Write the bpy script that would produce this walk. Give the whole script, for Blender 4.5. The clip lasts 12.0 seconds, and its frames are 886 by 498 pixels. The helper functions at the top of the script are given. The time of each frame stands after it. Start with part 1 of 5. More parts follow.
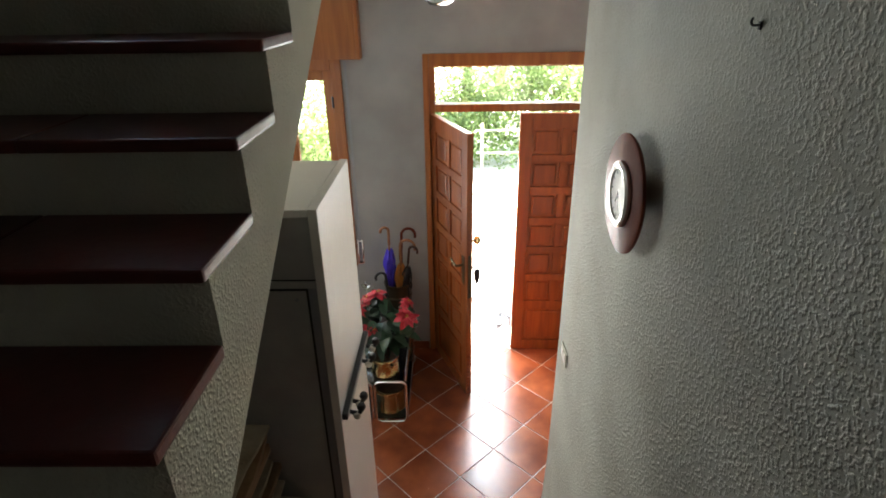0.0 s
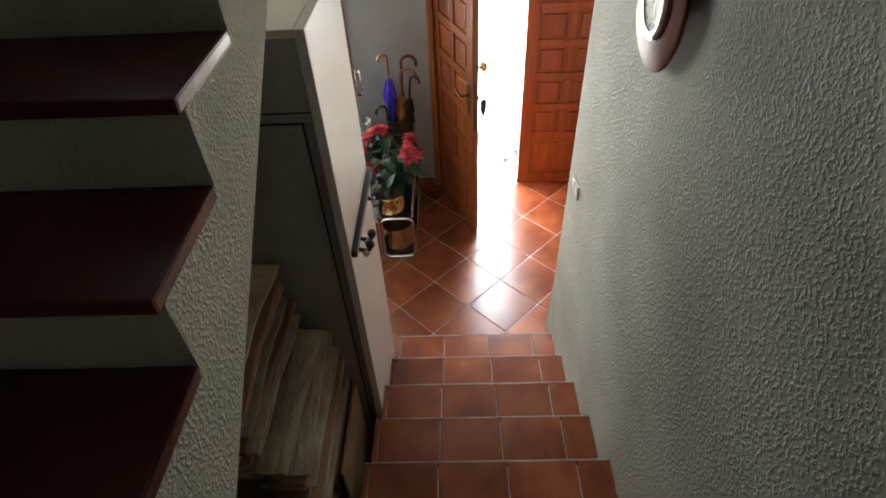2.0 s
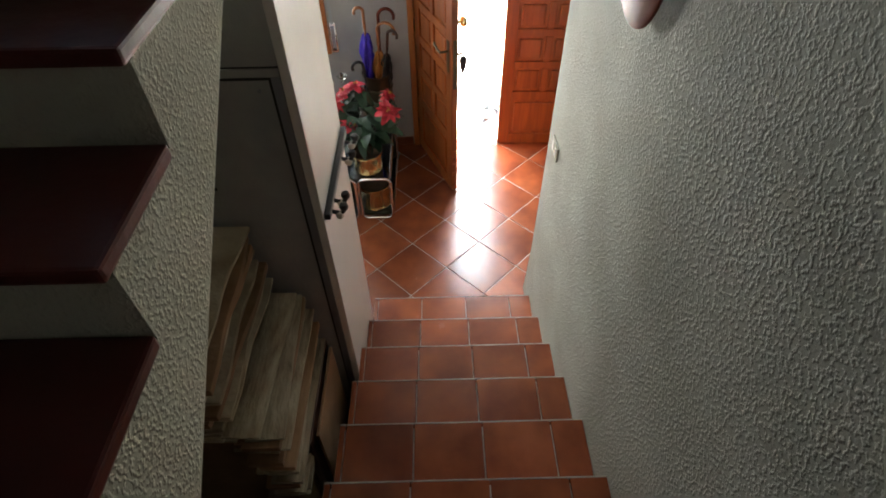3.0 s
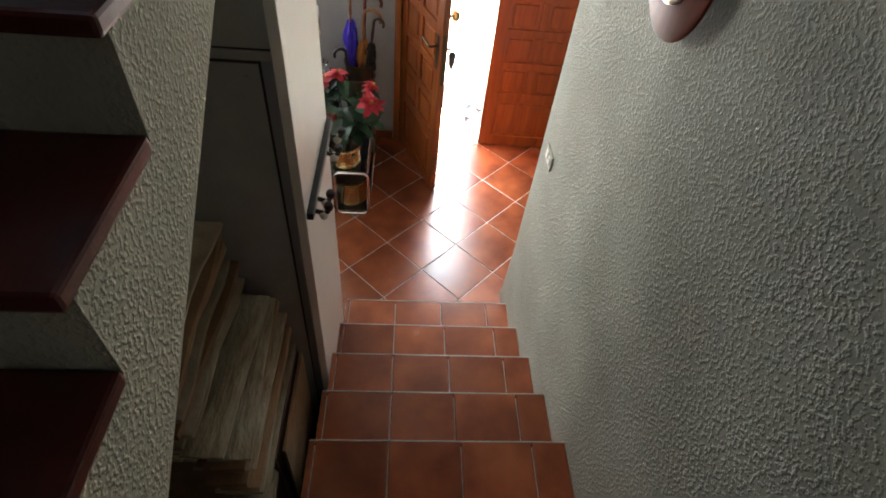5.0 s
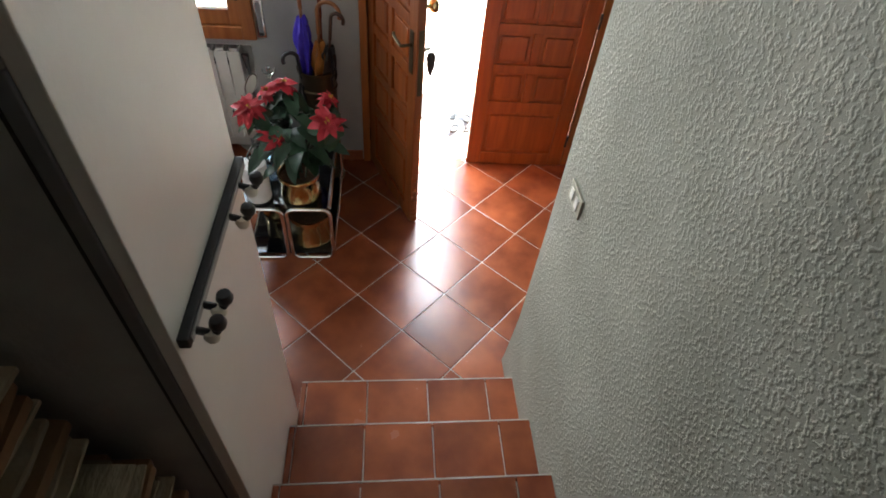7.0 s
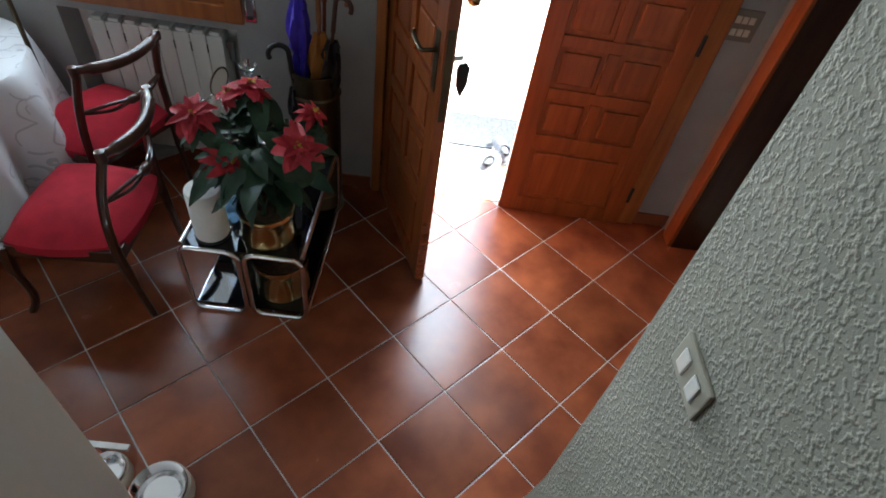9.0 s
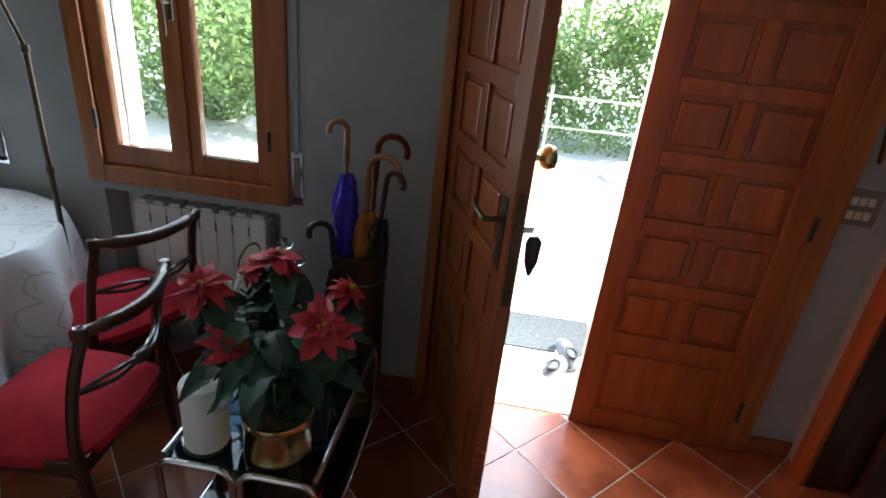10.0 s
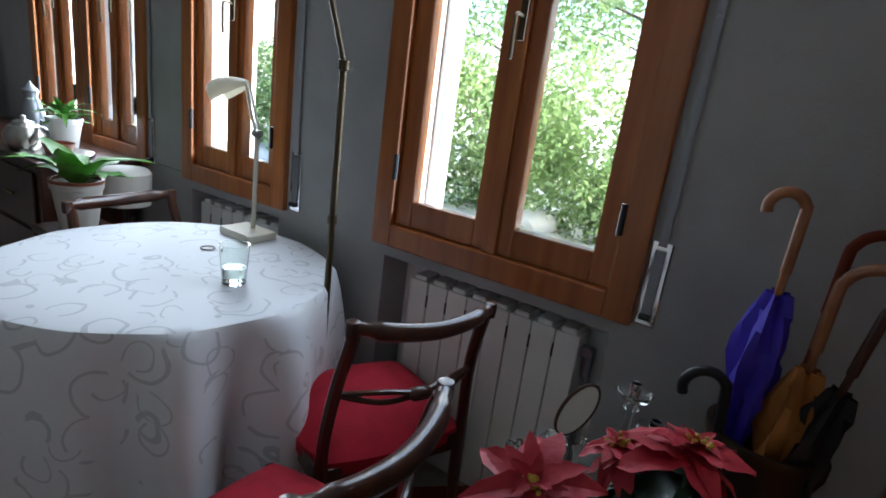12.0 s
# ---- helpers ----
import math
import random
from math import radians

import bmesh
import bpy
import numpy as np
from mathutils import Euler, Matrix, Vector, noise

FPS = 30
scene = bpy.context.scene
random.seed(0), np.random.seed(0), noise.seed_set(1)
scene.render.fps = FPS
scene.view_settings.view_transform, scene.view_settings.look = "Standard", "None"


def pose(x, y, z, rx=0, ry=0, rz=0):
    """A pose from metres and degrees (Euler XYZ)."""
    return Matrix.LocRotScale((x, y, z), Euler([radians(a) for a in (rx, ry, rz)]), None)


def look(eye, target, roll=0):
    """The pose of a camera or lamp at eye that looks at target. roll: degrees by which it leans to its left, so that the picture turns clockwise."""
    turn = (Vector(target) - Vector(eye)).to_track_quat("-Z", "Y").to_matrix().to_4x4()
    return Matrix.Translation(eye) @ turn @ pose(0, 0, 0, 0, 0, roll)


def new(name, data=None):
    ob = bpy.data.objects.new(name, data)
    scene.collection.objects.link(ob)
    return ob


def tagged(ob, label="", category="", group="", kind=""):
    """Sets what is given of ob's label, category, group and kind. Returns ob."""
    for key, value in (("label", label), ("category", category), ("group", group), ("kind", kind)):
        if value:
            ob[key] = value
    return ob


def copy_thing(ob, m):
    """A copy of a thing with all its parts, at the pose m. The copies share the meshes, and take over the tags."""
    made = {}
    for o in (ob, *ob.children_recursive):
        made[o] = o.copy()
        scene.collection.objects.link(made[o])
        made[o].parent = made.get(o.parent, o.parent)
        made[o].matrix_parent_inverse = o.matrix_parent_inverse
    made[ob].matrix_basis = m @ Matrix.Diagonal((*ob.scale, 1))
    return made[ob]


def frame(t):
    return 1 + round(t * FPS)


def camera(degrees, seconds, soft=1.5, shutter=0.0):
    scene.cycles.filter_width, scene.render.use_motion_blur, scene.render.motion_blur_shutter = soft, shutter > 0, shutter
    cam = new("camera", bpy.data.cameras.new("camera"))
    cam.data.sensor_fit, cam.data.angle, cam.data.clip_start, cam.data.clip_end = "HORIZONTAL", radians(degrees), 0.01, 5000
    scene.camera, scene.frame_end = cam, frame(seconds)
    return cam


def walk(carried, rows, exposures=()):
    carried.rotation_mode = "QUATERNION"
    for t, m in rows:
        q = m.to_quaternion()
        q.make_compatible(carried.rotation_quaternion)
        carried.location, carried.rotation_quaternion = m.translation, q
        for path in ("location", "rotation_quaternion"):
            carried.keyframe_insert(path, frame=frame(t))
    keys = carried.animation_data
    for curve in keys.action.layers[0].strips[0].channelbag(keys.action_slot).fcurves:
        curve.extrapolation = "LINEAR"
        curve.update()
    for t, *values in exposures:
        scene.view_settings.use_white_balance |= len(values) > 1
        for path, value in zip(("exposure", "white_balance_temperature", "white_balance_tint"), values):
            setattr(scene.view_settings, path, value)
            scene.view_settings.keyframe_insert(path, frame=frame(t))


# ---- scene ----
cam = camera(78.0, 12.0, 1.8)

PATH = [
    (0, (-0.148, -2.226, 2.892), (-0.18, -0.418, 2.038), -0.9),
    (0.2, (-0.164, -2.187, 2.873), (-0.254, -0.43, 1.922), -1.1),
    (1, (-0.165, -2.16, 2.837), (-0.234, -0.547, 1.657), -2.0),
    (1.5, (-0.161, -2.144, 2.836), (-0.229, -0.631, 1.529), -2.8),
    (2, (-0.169, -2.134, 2.823), (-0.222, -0.655, 1.478), -2.9),
    (2.5, (-0.162, -2.127, 2.815), (-0.182, -0.706, 1.408), -2.2),
    (3, (-0.151, -2.101, 2.802), (-0.138, -0.723, 1.352), -0.9),
    (3.5, (-0.193, -2.087, 2.784), (-0.125, -0.719, 1.326), 1.5),
    (5.5, (-0.248, -1.853, 2.696), (-0.107, -0.504, 1.227), 8.0),
    (6, (-0.193, -1.669, 2.587), (-0.097, -0.334, 1.101), 7.7),
    (6.5, (-0.226, -1.45, 2.453), (-0.042, -0.112, 0.978), 6.6),
    (7, (-0.173, -1.267, 2.358), (0.024, 0.102, 0.913), 6.1),
    (8.8, (-0.055, -0.576, 2.014), (0.039, 0.789, 0.555), 10.5),
    (9, (-0.046, -0.516, 1.977), (0.044, 0.883, 0.551), 9.8),
    (9.5, (-0.026, -0.356, 1.864), (0.006, 1.278, 0.71), 5.0),
    (10, (-0.085, -0.2, 1.666), (-0.26, 1.614, 0.843), 6.0),
    (10.5, (-0.13, -0.005, 1.605), (-0.592, 1.814, 0.893), 5.6),
    (11, (-0.293, 0.173, 1.488), (-0.952, 1.951, 0.853), 4.3),
    (11.5, (-0.486, 0.297, 1.464), (-1.361, 1.974, 0.841), 6.3),
    (12, (-0.645, 0.441, 1.355), (-1.675, 2.064, 0.802), 7.6),
]
EXPOSURE = [(0, 4.1, 7050, 8), (3.5, 4.33, 7050, 8), (7.0, 3.92, 6700, 7), (9.0, 3.3, 6050, 3), (10.0, 2.85, 5950, 2), (11.5, 2.5, 5850, 5), (12, 2.7, 5850, 7)]
walk(cam, [(t, look(eye, target, roll)) for t, eye, target, roll in PATH], EXPOSURE)
# ---- world and light ----
world = bpy.data.worlds.new("sky")
scene.world = world
world.use_nodes = True
wn = world.node_tree.nodes
sky = wn.new("ShaderNodeTexSky")
sky.sky_type, sky.sun_disc = "NISHITA", False
sky.sun_elevation, sky.sun_rotation = radians(44), radians(68)
wn["Background"].inputs[1].default_value = 0.15
world.node_tree.links.new(sky.outputs[0], wn["Background"].inputs[0])
sun = new("sun", bpy.data.lights.new("sun", "SUN"))
sun.data.energy, sun.data.angle, sun.data.color = 5.0, radians(0.5), (1, 0.95, 0.87)
sun.matrix_world = look((10, 6.5, 10.5), (0, 2.5, 0))


def opening_light(name, x, z, w, h, watts, tilt, y=1.815):
    """An area lamp in an opening of the front wall, standing in for the sky's light."""
    ob = new(name, bpy.data.lights.new(name, "AREA"))
    ob.data.shape, ob.data.size, ob.data.size_y, ob.data.energy, ob.data.color = "RECTANGLE", w, h, watts, (0.85, 0.93, 1.0)
    ob.matrix_world = look((x, y, z), (x, y - 1, z - tilt))


opening_light("sky_light_door", 0.08, 1.0, 0.56, 1.8, 6.8, 0.6, 2.25)
opening_light("sky_light_transom", 0.40, 2.27, 1.2, 0.22, 0.6, 0.0)
opening_light("sky_light_window_1", -1.364, 1.65, 0.72, 1.4, 1.5, 0.0)
opening_light("sky_light_window_2", -2.586, 1.65, 0.52, 1.4, 2.6, 0.0)
opening_light("sky_light_window_3", -3.508, 1.65, 0.45, 1.4, 2.5, 0.0)
opening_light("sky_light_window_4", -4.10, 1.65, 0.45, 1.4, 2.5, 0.0)


# ---- materials ----
def mat(name, col, rough=0.6, metal=0.0, col2=None, scale=8.0, detail=4.0, bump=0.0, bscale=60.0, rand=0.0, stretch=(1, 1, 1), trans=0.0, ior=1.45, rough2=None, coat=0.0, bdist=0.02):
    m = bpy.data.materials.new(name)
    m.use_nodes = True
    nt = m.node_tree
    n, l = nt.nodes, nt.links
    p = n["Principled BSDF"]
    p.inputs["Base Color"].default_value = (*col, 1)
    p.inputs["Roughness"].default_value = rough
    p.inputs["Metallic"].default_value = metal
    p.inputs["Transmission Weight"].default_value = trans
    p.inputs["IOR"].default_value = ior
    p.inputs["Coat Weight"].default_value = coat
    tc = n.new("ShaderNodeTexCoord")
    mp = n.new("ShaderNodeMapping")
    mp.inputs["Scale"].default_value = stretch
    l.new(tc.outputs["Object"], mp.inputs["Vector"])
    vec = mp.outputs["Vector"]
    if rand or col2:
        oi = n.new("ShaderNodeObjectInfo")
        if rand:
            add = n.new("ShaderNodeVectorMath")
            mul = n.new("ShaderNodeVectorMath")
            mul.operation = "SCALE"
            mul.inputs[0].default_value = (37, 91, 53)
            l.new(oi.outputs["Random"], mul.inputs["Scale"])
            l.new(vec, add.inputs[0])
            l.new(mul.outputs[0], add.inputs[1])
            vec = add.outputs[0]
    if col2:
        nz = n.new("ShaderNodeTexNoise")
        nz.inputs["Scale"].default_value, nz.inputs["Detail"].default_value = scale, detail
        l.new(vec, nz.inputs["Vector"])
        ramp = n.new("ShaderNodeValToRGB")
        ramp.color_ramp.elements[0].position, ramp.color_ramp.elements[1].position = 0.32, 0.7
        ramp.color_ramp.elements[0].color, ramp.color_ramp.elements[1].color = (*col, 1), (*col2, 1)
        l.new(nz.outputs["Fac"], ramp.inputs["Fac"])
        out = ramp.outputs["Color"]
        if rand:
            hs = n.new("ShaderNodeHueSaturation")
            mr = n.new("ShaderNodeMapRange")
            mr.inputs["To Min"].default_value, mr.inputs["To Max"].default_value = 1 - rand, 1 + rand
            l.new(oi.outputs["Random"], mr.inputs["Value"])
            l.new(mr.outputs["Result"], hs.inputs["Value"])
            l.new(out, hs.inputs["Color"])
            out = hs.outputs["Color"]
        l.new(out, p.inputs["Base Color"])
        if rough2 is not None:
            r2 = n.new("ShaderNodeMapRange")
            r2.inputs["To Min"].default_value, r2.inputs["To Max"].default_value = rough, rough2
            l.new(nz.outputs["Fac"], r2.inputs["Value"])
            l.new(r2.outputs["Result"], p.inputs["Roughness"])
    if bump:
        nb = n.new("ShaderNodeTexNoise")
        nb.inputs["Scale"].default_value, nb.inputs["Detail"].default_value = bscale, 3
        l.new(vec, nb.inputs["Vector"])
        b = n.new("ShaderNodeBump")
        b.inputs["Strength"].default_value, b.inputs["Distance"].default_value = bump, bdist
        l.new(nb.outputs["Fac"], b.inputs["Height"])
        l.new(b.outputs["Normal"], p.inputs["Normal"])
    return m


def stucco(name, col, col2):
    """Thrown plaster: separate lumps of about a centimetre standing on a finely grained coat."""
    m = mat(name, col, 0.9, col2=col2, scale=2.5, bump=0.43, bscale=108, bdist=0.0052)
    n, l = m.node_tree.nodes, m.node_tree.links
    bump = [k for k in n if k.bl_idname == "ShaderNodeBump"][0]
    lumps = bump.inputs["Height"].links[0].from_node
    lumps.inputs["Detail"].default_value = 1.5
    step = n.new("ShaderNodeMapRange")
    step.interpolation_type = "SMOOTHSTEP"
    step.inputs["From Min"].default_value, step.inputs["From Max"].default_value = 0.44, 0.70
    l.new(lumps.outputs["Fac"], step.inputs["Value"])
    grain = n.new("ShaderNodeTexNoise")
    grain.inputs["Scale"].default_value, grain.inputs["Detail"].default_value = 260, 2
    l.new(lumps.inputs["Vector"].links[0].from_socket, grain.inputs["Vector"])
    mix = n.new("ShaderNodeMath")
    mix.operation = "MULTIPLY_ADD"
    mix.inputs[1].default_value = 0.22
    l.new(grain.outputs["Fac"], mix.inputs[0])
    l.new(step.outputs["Result"], mix.inputs[2])
    l.new(mix.outputs[0], bump.inputs["Height"])
    return m


PLASTER = stucco("rough_plaster", (0.25, 0.243, 0.203), (0.325, 0.317, 0.272))
# Yellower than PLASTER; the extra lightness paints in light falling on this side.
LITCREAMPLASTER = stucco("lit_cream_plaster", (0.43, 0.41, 0.32), (0.54, 0.52, 0.42))
WALLPAINT = mat("wall_paint", (0.31, 0.31, 0.308), 0.8, col2=(0.40, 0.40, 0.397), scale=3, detail=7, bump=0.3, bscale=110, bdist=0.004)
# Darkened paint for added closing walls, to cut the light they bounce back.
DIMWALL = mat("dim_closing_wall", (0.20, 0.19, 0.175), 0.85, col2=(0.24, 0.23, 0.21), scale=3, bump=0.2, bscale=90, bdist=0.004)
CEILING = mat("ceiling_paint", (0.45, 0.44, 0.42), 0.9, col2=(0.50, 0.49, 0.47), scale=2, bump=0.1)
TILE = mat("terracotta_tile", (0.145, 0.034, 0.015), 0.19, col2=(0.295, 0.080, 0.030), scale=5, detail=7, bump=0.05, bscale=9, rand=0.22, rough2=0.31, bdist=0.01)
GROUT = mat("grout", (0.42, 0.38, 0.34), 0.9, col2=(0.55, 0.50, 0.46), scale=20, bump=0.3, bscale=150, bdist=0.003)
RISER = mat("riser_tile", (0.19, 0.055, 0.024), 0.35, col2=(0.28, 0.09, 0.04), scale=6, bump=0.06, bscale=12, rand=0.15)
TREAD = mat("dark_red_tread", (0.085, 0.016, 0.013), 0.3, col2=(0.13, 0.026, 0.02), scale=5, bump=0.05, bscale=30, rand=0.1)
PINE = mat("stained_pine", (0.42, 0.145, 0.038), 0.36, col2=(0.27, 0.08, 0.02), scale=3, detail=8, stretch=(9, 9, 0.7), bump=0.08, bscale=8, rand=0.1, coat=0.2)
DOORWOOD = mat("door_wood", (0.35, 0.092, 0.020), 0.36, col2=(0.22, 0.052, 0.012), scale=3, detail=8, stretch=(9, 9, 0.8), bump=0.08, bscale=8, rand=0.12, coat=0.25)
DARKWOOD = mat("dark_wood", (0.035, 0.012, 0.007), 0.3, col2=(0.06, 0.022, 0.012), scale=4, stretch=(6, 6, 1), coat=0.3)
PANEL = mat("painted_panel", (0.60, 0.58, 0.54), 0.42, col2=(0.64, 0.62, 0.58), scale=2.5, bump=0.05, bscale=40)
BACKBOARD = mat("grey_board", (0.28, 0.28, 0.27), 0.8, col2=(0.34, 0.34, 0.32), scale=7, bump=0.1)
GASKET = mat("black_gasket", (0.012, 0.012, 0.012), 0.6)
GLASS = mat("window_glass", (1, 1, 1), 0.0, trans=1.0)
MARBLE = mat("pale_stone", (0.5, 0.48, 0.44), 0.4, col2=(0.6, 0.58, 0.54), scale=6)
RENDERWALL = mat("white_render", (0.75, 0.73, 0.7), 0.85, col2=(0.8, 0.78, 0.75), scale=4, bump=0.3, bscale=80)
GRAVEL = mat("pale_gravel", (0.48, 0.45, 0.40), 0.95, col2=(0.6, 0.57, 0.51), scale=14, detail=8, bump=0.5, bscale=40)


VELVET = mat("red_velvet", (0.33, 0.006, 0.02), 0.85, col2=(0.47, 0.011, 0.032), scale=14, bump=0.25, bscale=220, bdist=0.003)
CHAIRWOOD = mat("mahogany", (0.035, 0.011, 0.006), 0.28, col2=(0.065, 0.022, 0.010), scale=5, stretch=(5, 5, 1), coat=0.4)
CHROME = mat("chrome", (0.82, 0.82, 0.84), 0.08, 1.0)
SILVER = mat("satin_metal", (0.62, 0.60, 0.56), 0.3, 1.0, col2=(0.52, 0.5, 0.47), scale=9)
BLACKGLASS = mat("black_glass", (0.006, 0.006, 0.008), 0.04)
BRASS = mat("brass", (0.64, 0.53, 0.27), 0.17, 1.0, col2=(0.50, 0.40, 0.18), scale=7, bump=0.05, bscale=40)
OLDBRASS = mat("dull_brass", (0.12, 0.09, 0.055), 0.4, 0.9, col2=(0.08, 0.06, 0.037), scale=6)
BRACT = mat("red_bract", (0.36, 0.008, 0.022), 0.6, col2=(0.60, 0.045, 0.07), scale=18, bump=0.3, bscale=90, bdist=0.004, rand=0.15)
LEAF = mat("dark_green_leaf", (0.008, 0.032, 0.014), 0.45, col2=(0.024, 0.066, 0.032), scale=20, bump=0.25, bscale=60, bdist=0.004, rand=0.3)
YELLOW = mat("yellow_bud", (0.45, 0.30, 0.03), 0.6)
SOIL = mat("soil", (0.06, 0.035, 0.02), 0.95, col2=(0.12, 0.07, 0.04), scale=60, bump=0.8, bscale=90)
PAPERWHITE = mat("kitchen_paper", (0.78, 0.77, 0.75), 0.9, col2=(0.82, 0.81, 0.79), scale=30, bump=0.5, bscale=160, bdist=0.003)
BLACK = mat("black_plastic", (0.012, 0.012, 0.014), 0.4)
BLUECLOTH = mat("blue_nylon", (0.035, 0.02, 0.36), 0.5, col2=(0.06, 0.035, 0.5), scale=20)
ORANGECLOTH = mat("amber_nylon", (0.42, 0.16, 0.03), 0.55, col2=(0.30, 0.10, 0.02), scale=15)
CANE = mat("varnished_cane", (0.30, 0.12, 0.045), 0.3, col2=(0.20, 0.07, 0.025), scale=14, coat=0.4)
REDWOOD = mat("red_varnished_wood", (0.10, 0.022, 0.013), 0.5, col2=(0.15, 0.036, 0.02), scale=6, stretch=(1, 6, 1))
REDWOOD.node_tree.nodes["Principled BSDF"].inputs["Specular IOR Level"].default_value = 0.04
DIAL = mat("ivory_dial", (0.74, 0.72, 0.66), 0.4)
IVORY = mat("ivory_plastic", (0.62, 0.59, 0.50), 0.4)
BEIGE = mat("beige_plastic", (0.38, 0.36, 0.29), 0.5, col2=(0.42, 0.40, 0.33), scale=12)
WHITEMETAL = mat("white_enamel", (0.72, 0.71, 0.68), 0.35, col2=(0.75, 0.74, 0.71), scale=3)
CREAM = mat("cream_lacquer", (0.60, 0.56, 0.46), 0.35)
CLEARGLASS = mat("clear_glass", (0.93, 0.98, 0.95), 0.0, trans=1.0)
BLUEGLASS = mat("blue_glass", (0.34, 0.52, 0.66), 0.05, trans=0.85)
NEWS = mat("old_newsprint", (0.24, 0.175, 0.11), 0.92, col2=(0.47, 0.40, 0.29), scale=5, detail=7, stretch=(1, 1, 20), rand=0.35, bump=0.6, bscale=14)
KRAFT = mat("brown_cardboard", (0.20, 0.11, 0.055), 0.85, col2=(0.28, 0.16, 0.085), scale=6, rand=0.25, bump=0.2, bscale=30)
TERRAPOT = mat("white_pot", (0.55, 0.51, 0.46), 0.5, col2=(0.62, 0.58, 0.52), scale=6)
FOLIAGE = mat("hedge_leaf", (0.17, 0.25, 0.08), 0.55, col2=(0.28, 0.37, 0.16), scale=1.2, detail=4)
fn, fl = FOLIAGE.node_tree.nodes, FOLIAGE.node_tree.links
glow = fn.new("ShaderNodeBsdfTranslucent")
both = fn.new("ShaderNodeMixShader")
both.inputs[0].default_value = 0.72
fl.new(fn["Principled BSDF"].inputs["Base Color"].links[0].from_socket, glow.inputs["Color"])
fl.new(fn["Principled BSDF"].outputs[0], both.inputs[1])
fl.new(glow.outputs[0], both.inputs[2])
fl.new(both.outputs[0], fn["Material Output"].inputs["Surface"])
BARK = mat("bark", (0.09, 0.065, 0.045), 0.9, col2=(0.14, 0.105, 0.075), scale=12, bump=0.6, bscale=30)
RUG = mat("patterned_rug", (0.20, 0.11, 0.08), 0.95, col2=(0.32, 0.27, 0.22), scale=22, detail=2, bump=0.5, bscale=120)
GREYMETAL = mat("grey_metal", (0.24, 0.25, 0.27), 0.35, 0.7)
SHOE = mat("dark_shoe_fabric", (0.05, 0.05, 0.06), 0.8, col2=(0.12, 0.12, 0.13), scale=18, bump=0.3)
PLATE = mat("taupe_plastic", (0.20, 0.175, 0.15), 0.45)
STRAP = mat("grey_strap", (0.35, 0.37, 0.40), 0.8, bump=0.3, bscale=200)
FENCE = mat("pale_timber", (0.42, 0.40, 0.36), 0.8, col2=(0.34, 0.32, 0.28), scale=8)
MAT = mat("grey_doormat", (0.035, 0.037, 0.04), 0.95, col2=(0.06, 0.062, 0.065), scale=50, bump=0.6, bscale=200)


def damask():
    """White cloth woven with loose greyish loops and arcs."""
    m = bpy.data.materials.new("damask_cloth")
    m.use_nodes = True
    n, l = m.node_tree.nodes, m.node_tree.links
    p = n["Principled BSDF"]
    p.inputs["Roughness"].default_value = 0.55
    p.inputs["Sheen Weight"].default_value = 0.2
    tc = n.new("ShaderNodeTexCoord")
    warp = n.new("ShaderNodeTexNoise")
    warp.inputs["Scale"].default_value = 5.0
    l.new(tc.outputs["UV"], warp.inputs["Vector"])
    mixv = n.new("ShaderNodeMixRGB")
    mixv.inputs["Fac"].default_value = 0.10
    l.new(tc.outputs["UV"], mixv.inputs["Color1"])
    l.new(warp.outputs["Color"], mixv.inputs["Color2"])
    total = None
    for s, lo in ((9.5, 0.36), (7.0, 0.42)):
        vo = n.new("ShaderNodeTexVoronoi")
        vo.inputs["Scale"].default_value = s
        l.new(mixv.outputs[0], vo.inputs["Vector"])
        sub = n.new("ShaderNodeMath")
        sub.operation = "SUBTRACT"
        sub.inputs[1].default_value = lo
        ab = n.new("ShaderNodeMath")
        ab.operation = "ABSOLUTE"
        lt = n.new("ShaderNodeMath")
        lt.operation = "LESS_THAN"
        lt.inputs[1].default_value = 0.024
        l.new(vo.outputs["Distance"], sub.inputs[0])
        l.new(sub.outputs[0], ab.inputs[0])
        l.new(ab.outputs[0], lt.inputs[0])
        gate = n.new("ShaderNodeTexNoise")
        gate.inputs["Scale"].default_value = s * 0.9
        l.new(tc.outputs["UV"], gate.inputs["Vector"])
        gt = n.new("ShaderNodeMath")
        gt.operation = "GREATER_THAN"
        gt.inputs[1].default_value = 0.46
        l.new(gate.outputs["Fac"], gt.inputs[0])
        mu = n.new("ShaderNodeMath")
        mu.operation = "MULTIPLY"
        l.new(lt.outputs[0], mu.inputs[0])
        l.new(gt.outputs[0], mu.inputs[1])
        if total is None:
            total = mu
        else:
            mx = n.new("ShaderNodeMath")
            mx.operation = "MAXIMUM"
            l.new(total.outputs[0], mx.inputs[0])
            l.new(mu.outputs[0], mx.inputs[1])
            total = mx
    mc = n.new("ShaderNodeMixRGB")
    mc.inputs["Color1"].default_value, mc.inputs["Color2"].default_value = (0.70, 0.71, 0.74, 1), (0.50, 0.51, 0.54, 1)
    l.new(total.outputs[0], mc.inputs["Fac"])
    l.new(mc.outputs[0], p.inputs["Base Color"])
    return m


CLOTH = damask()


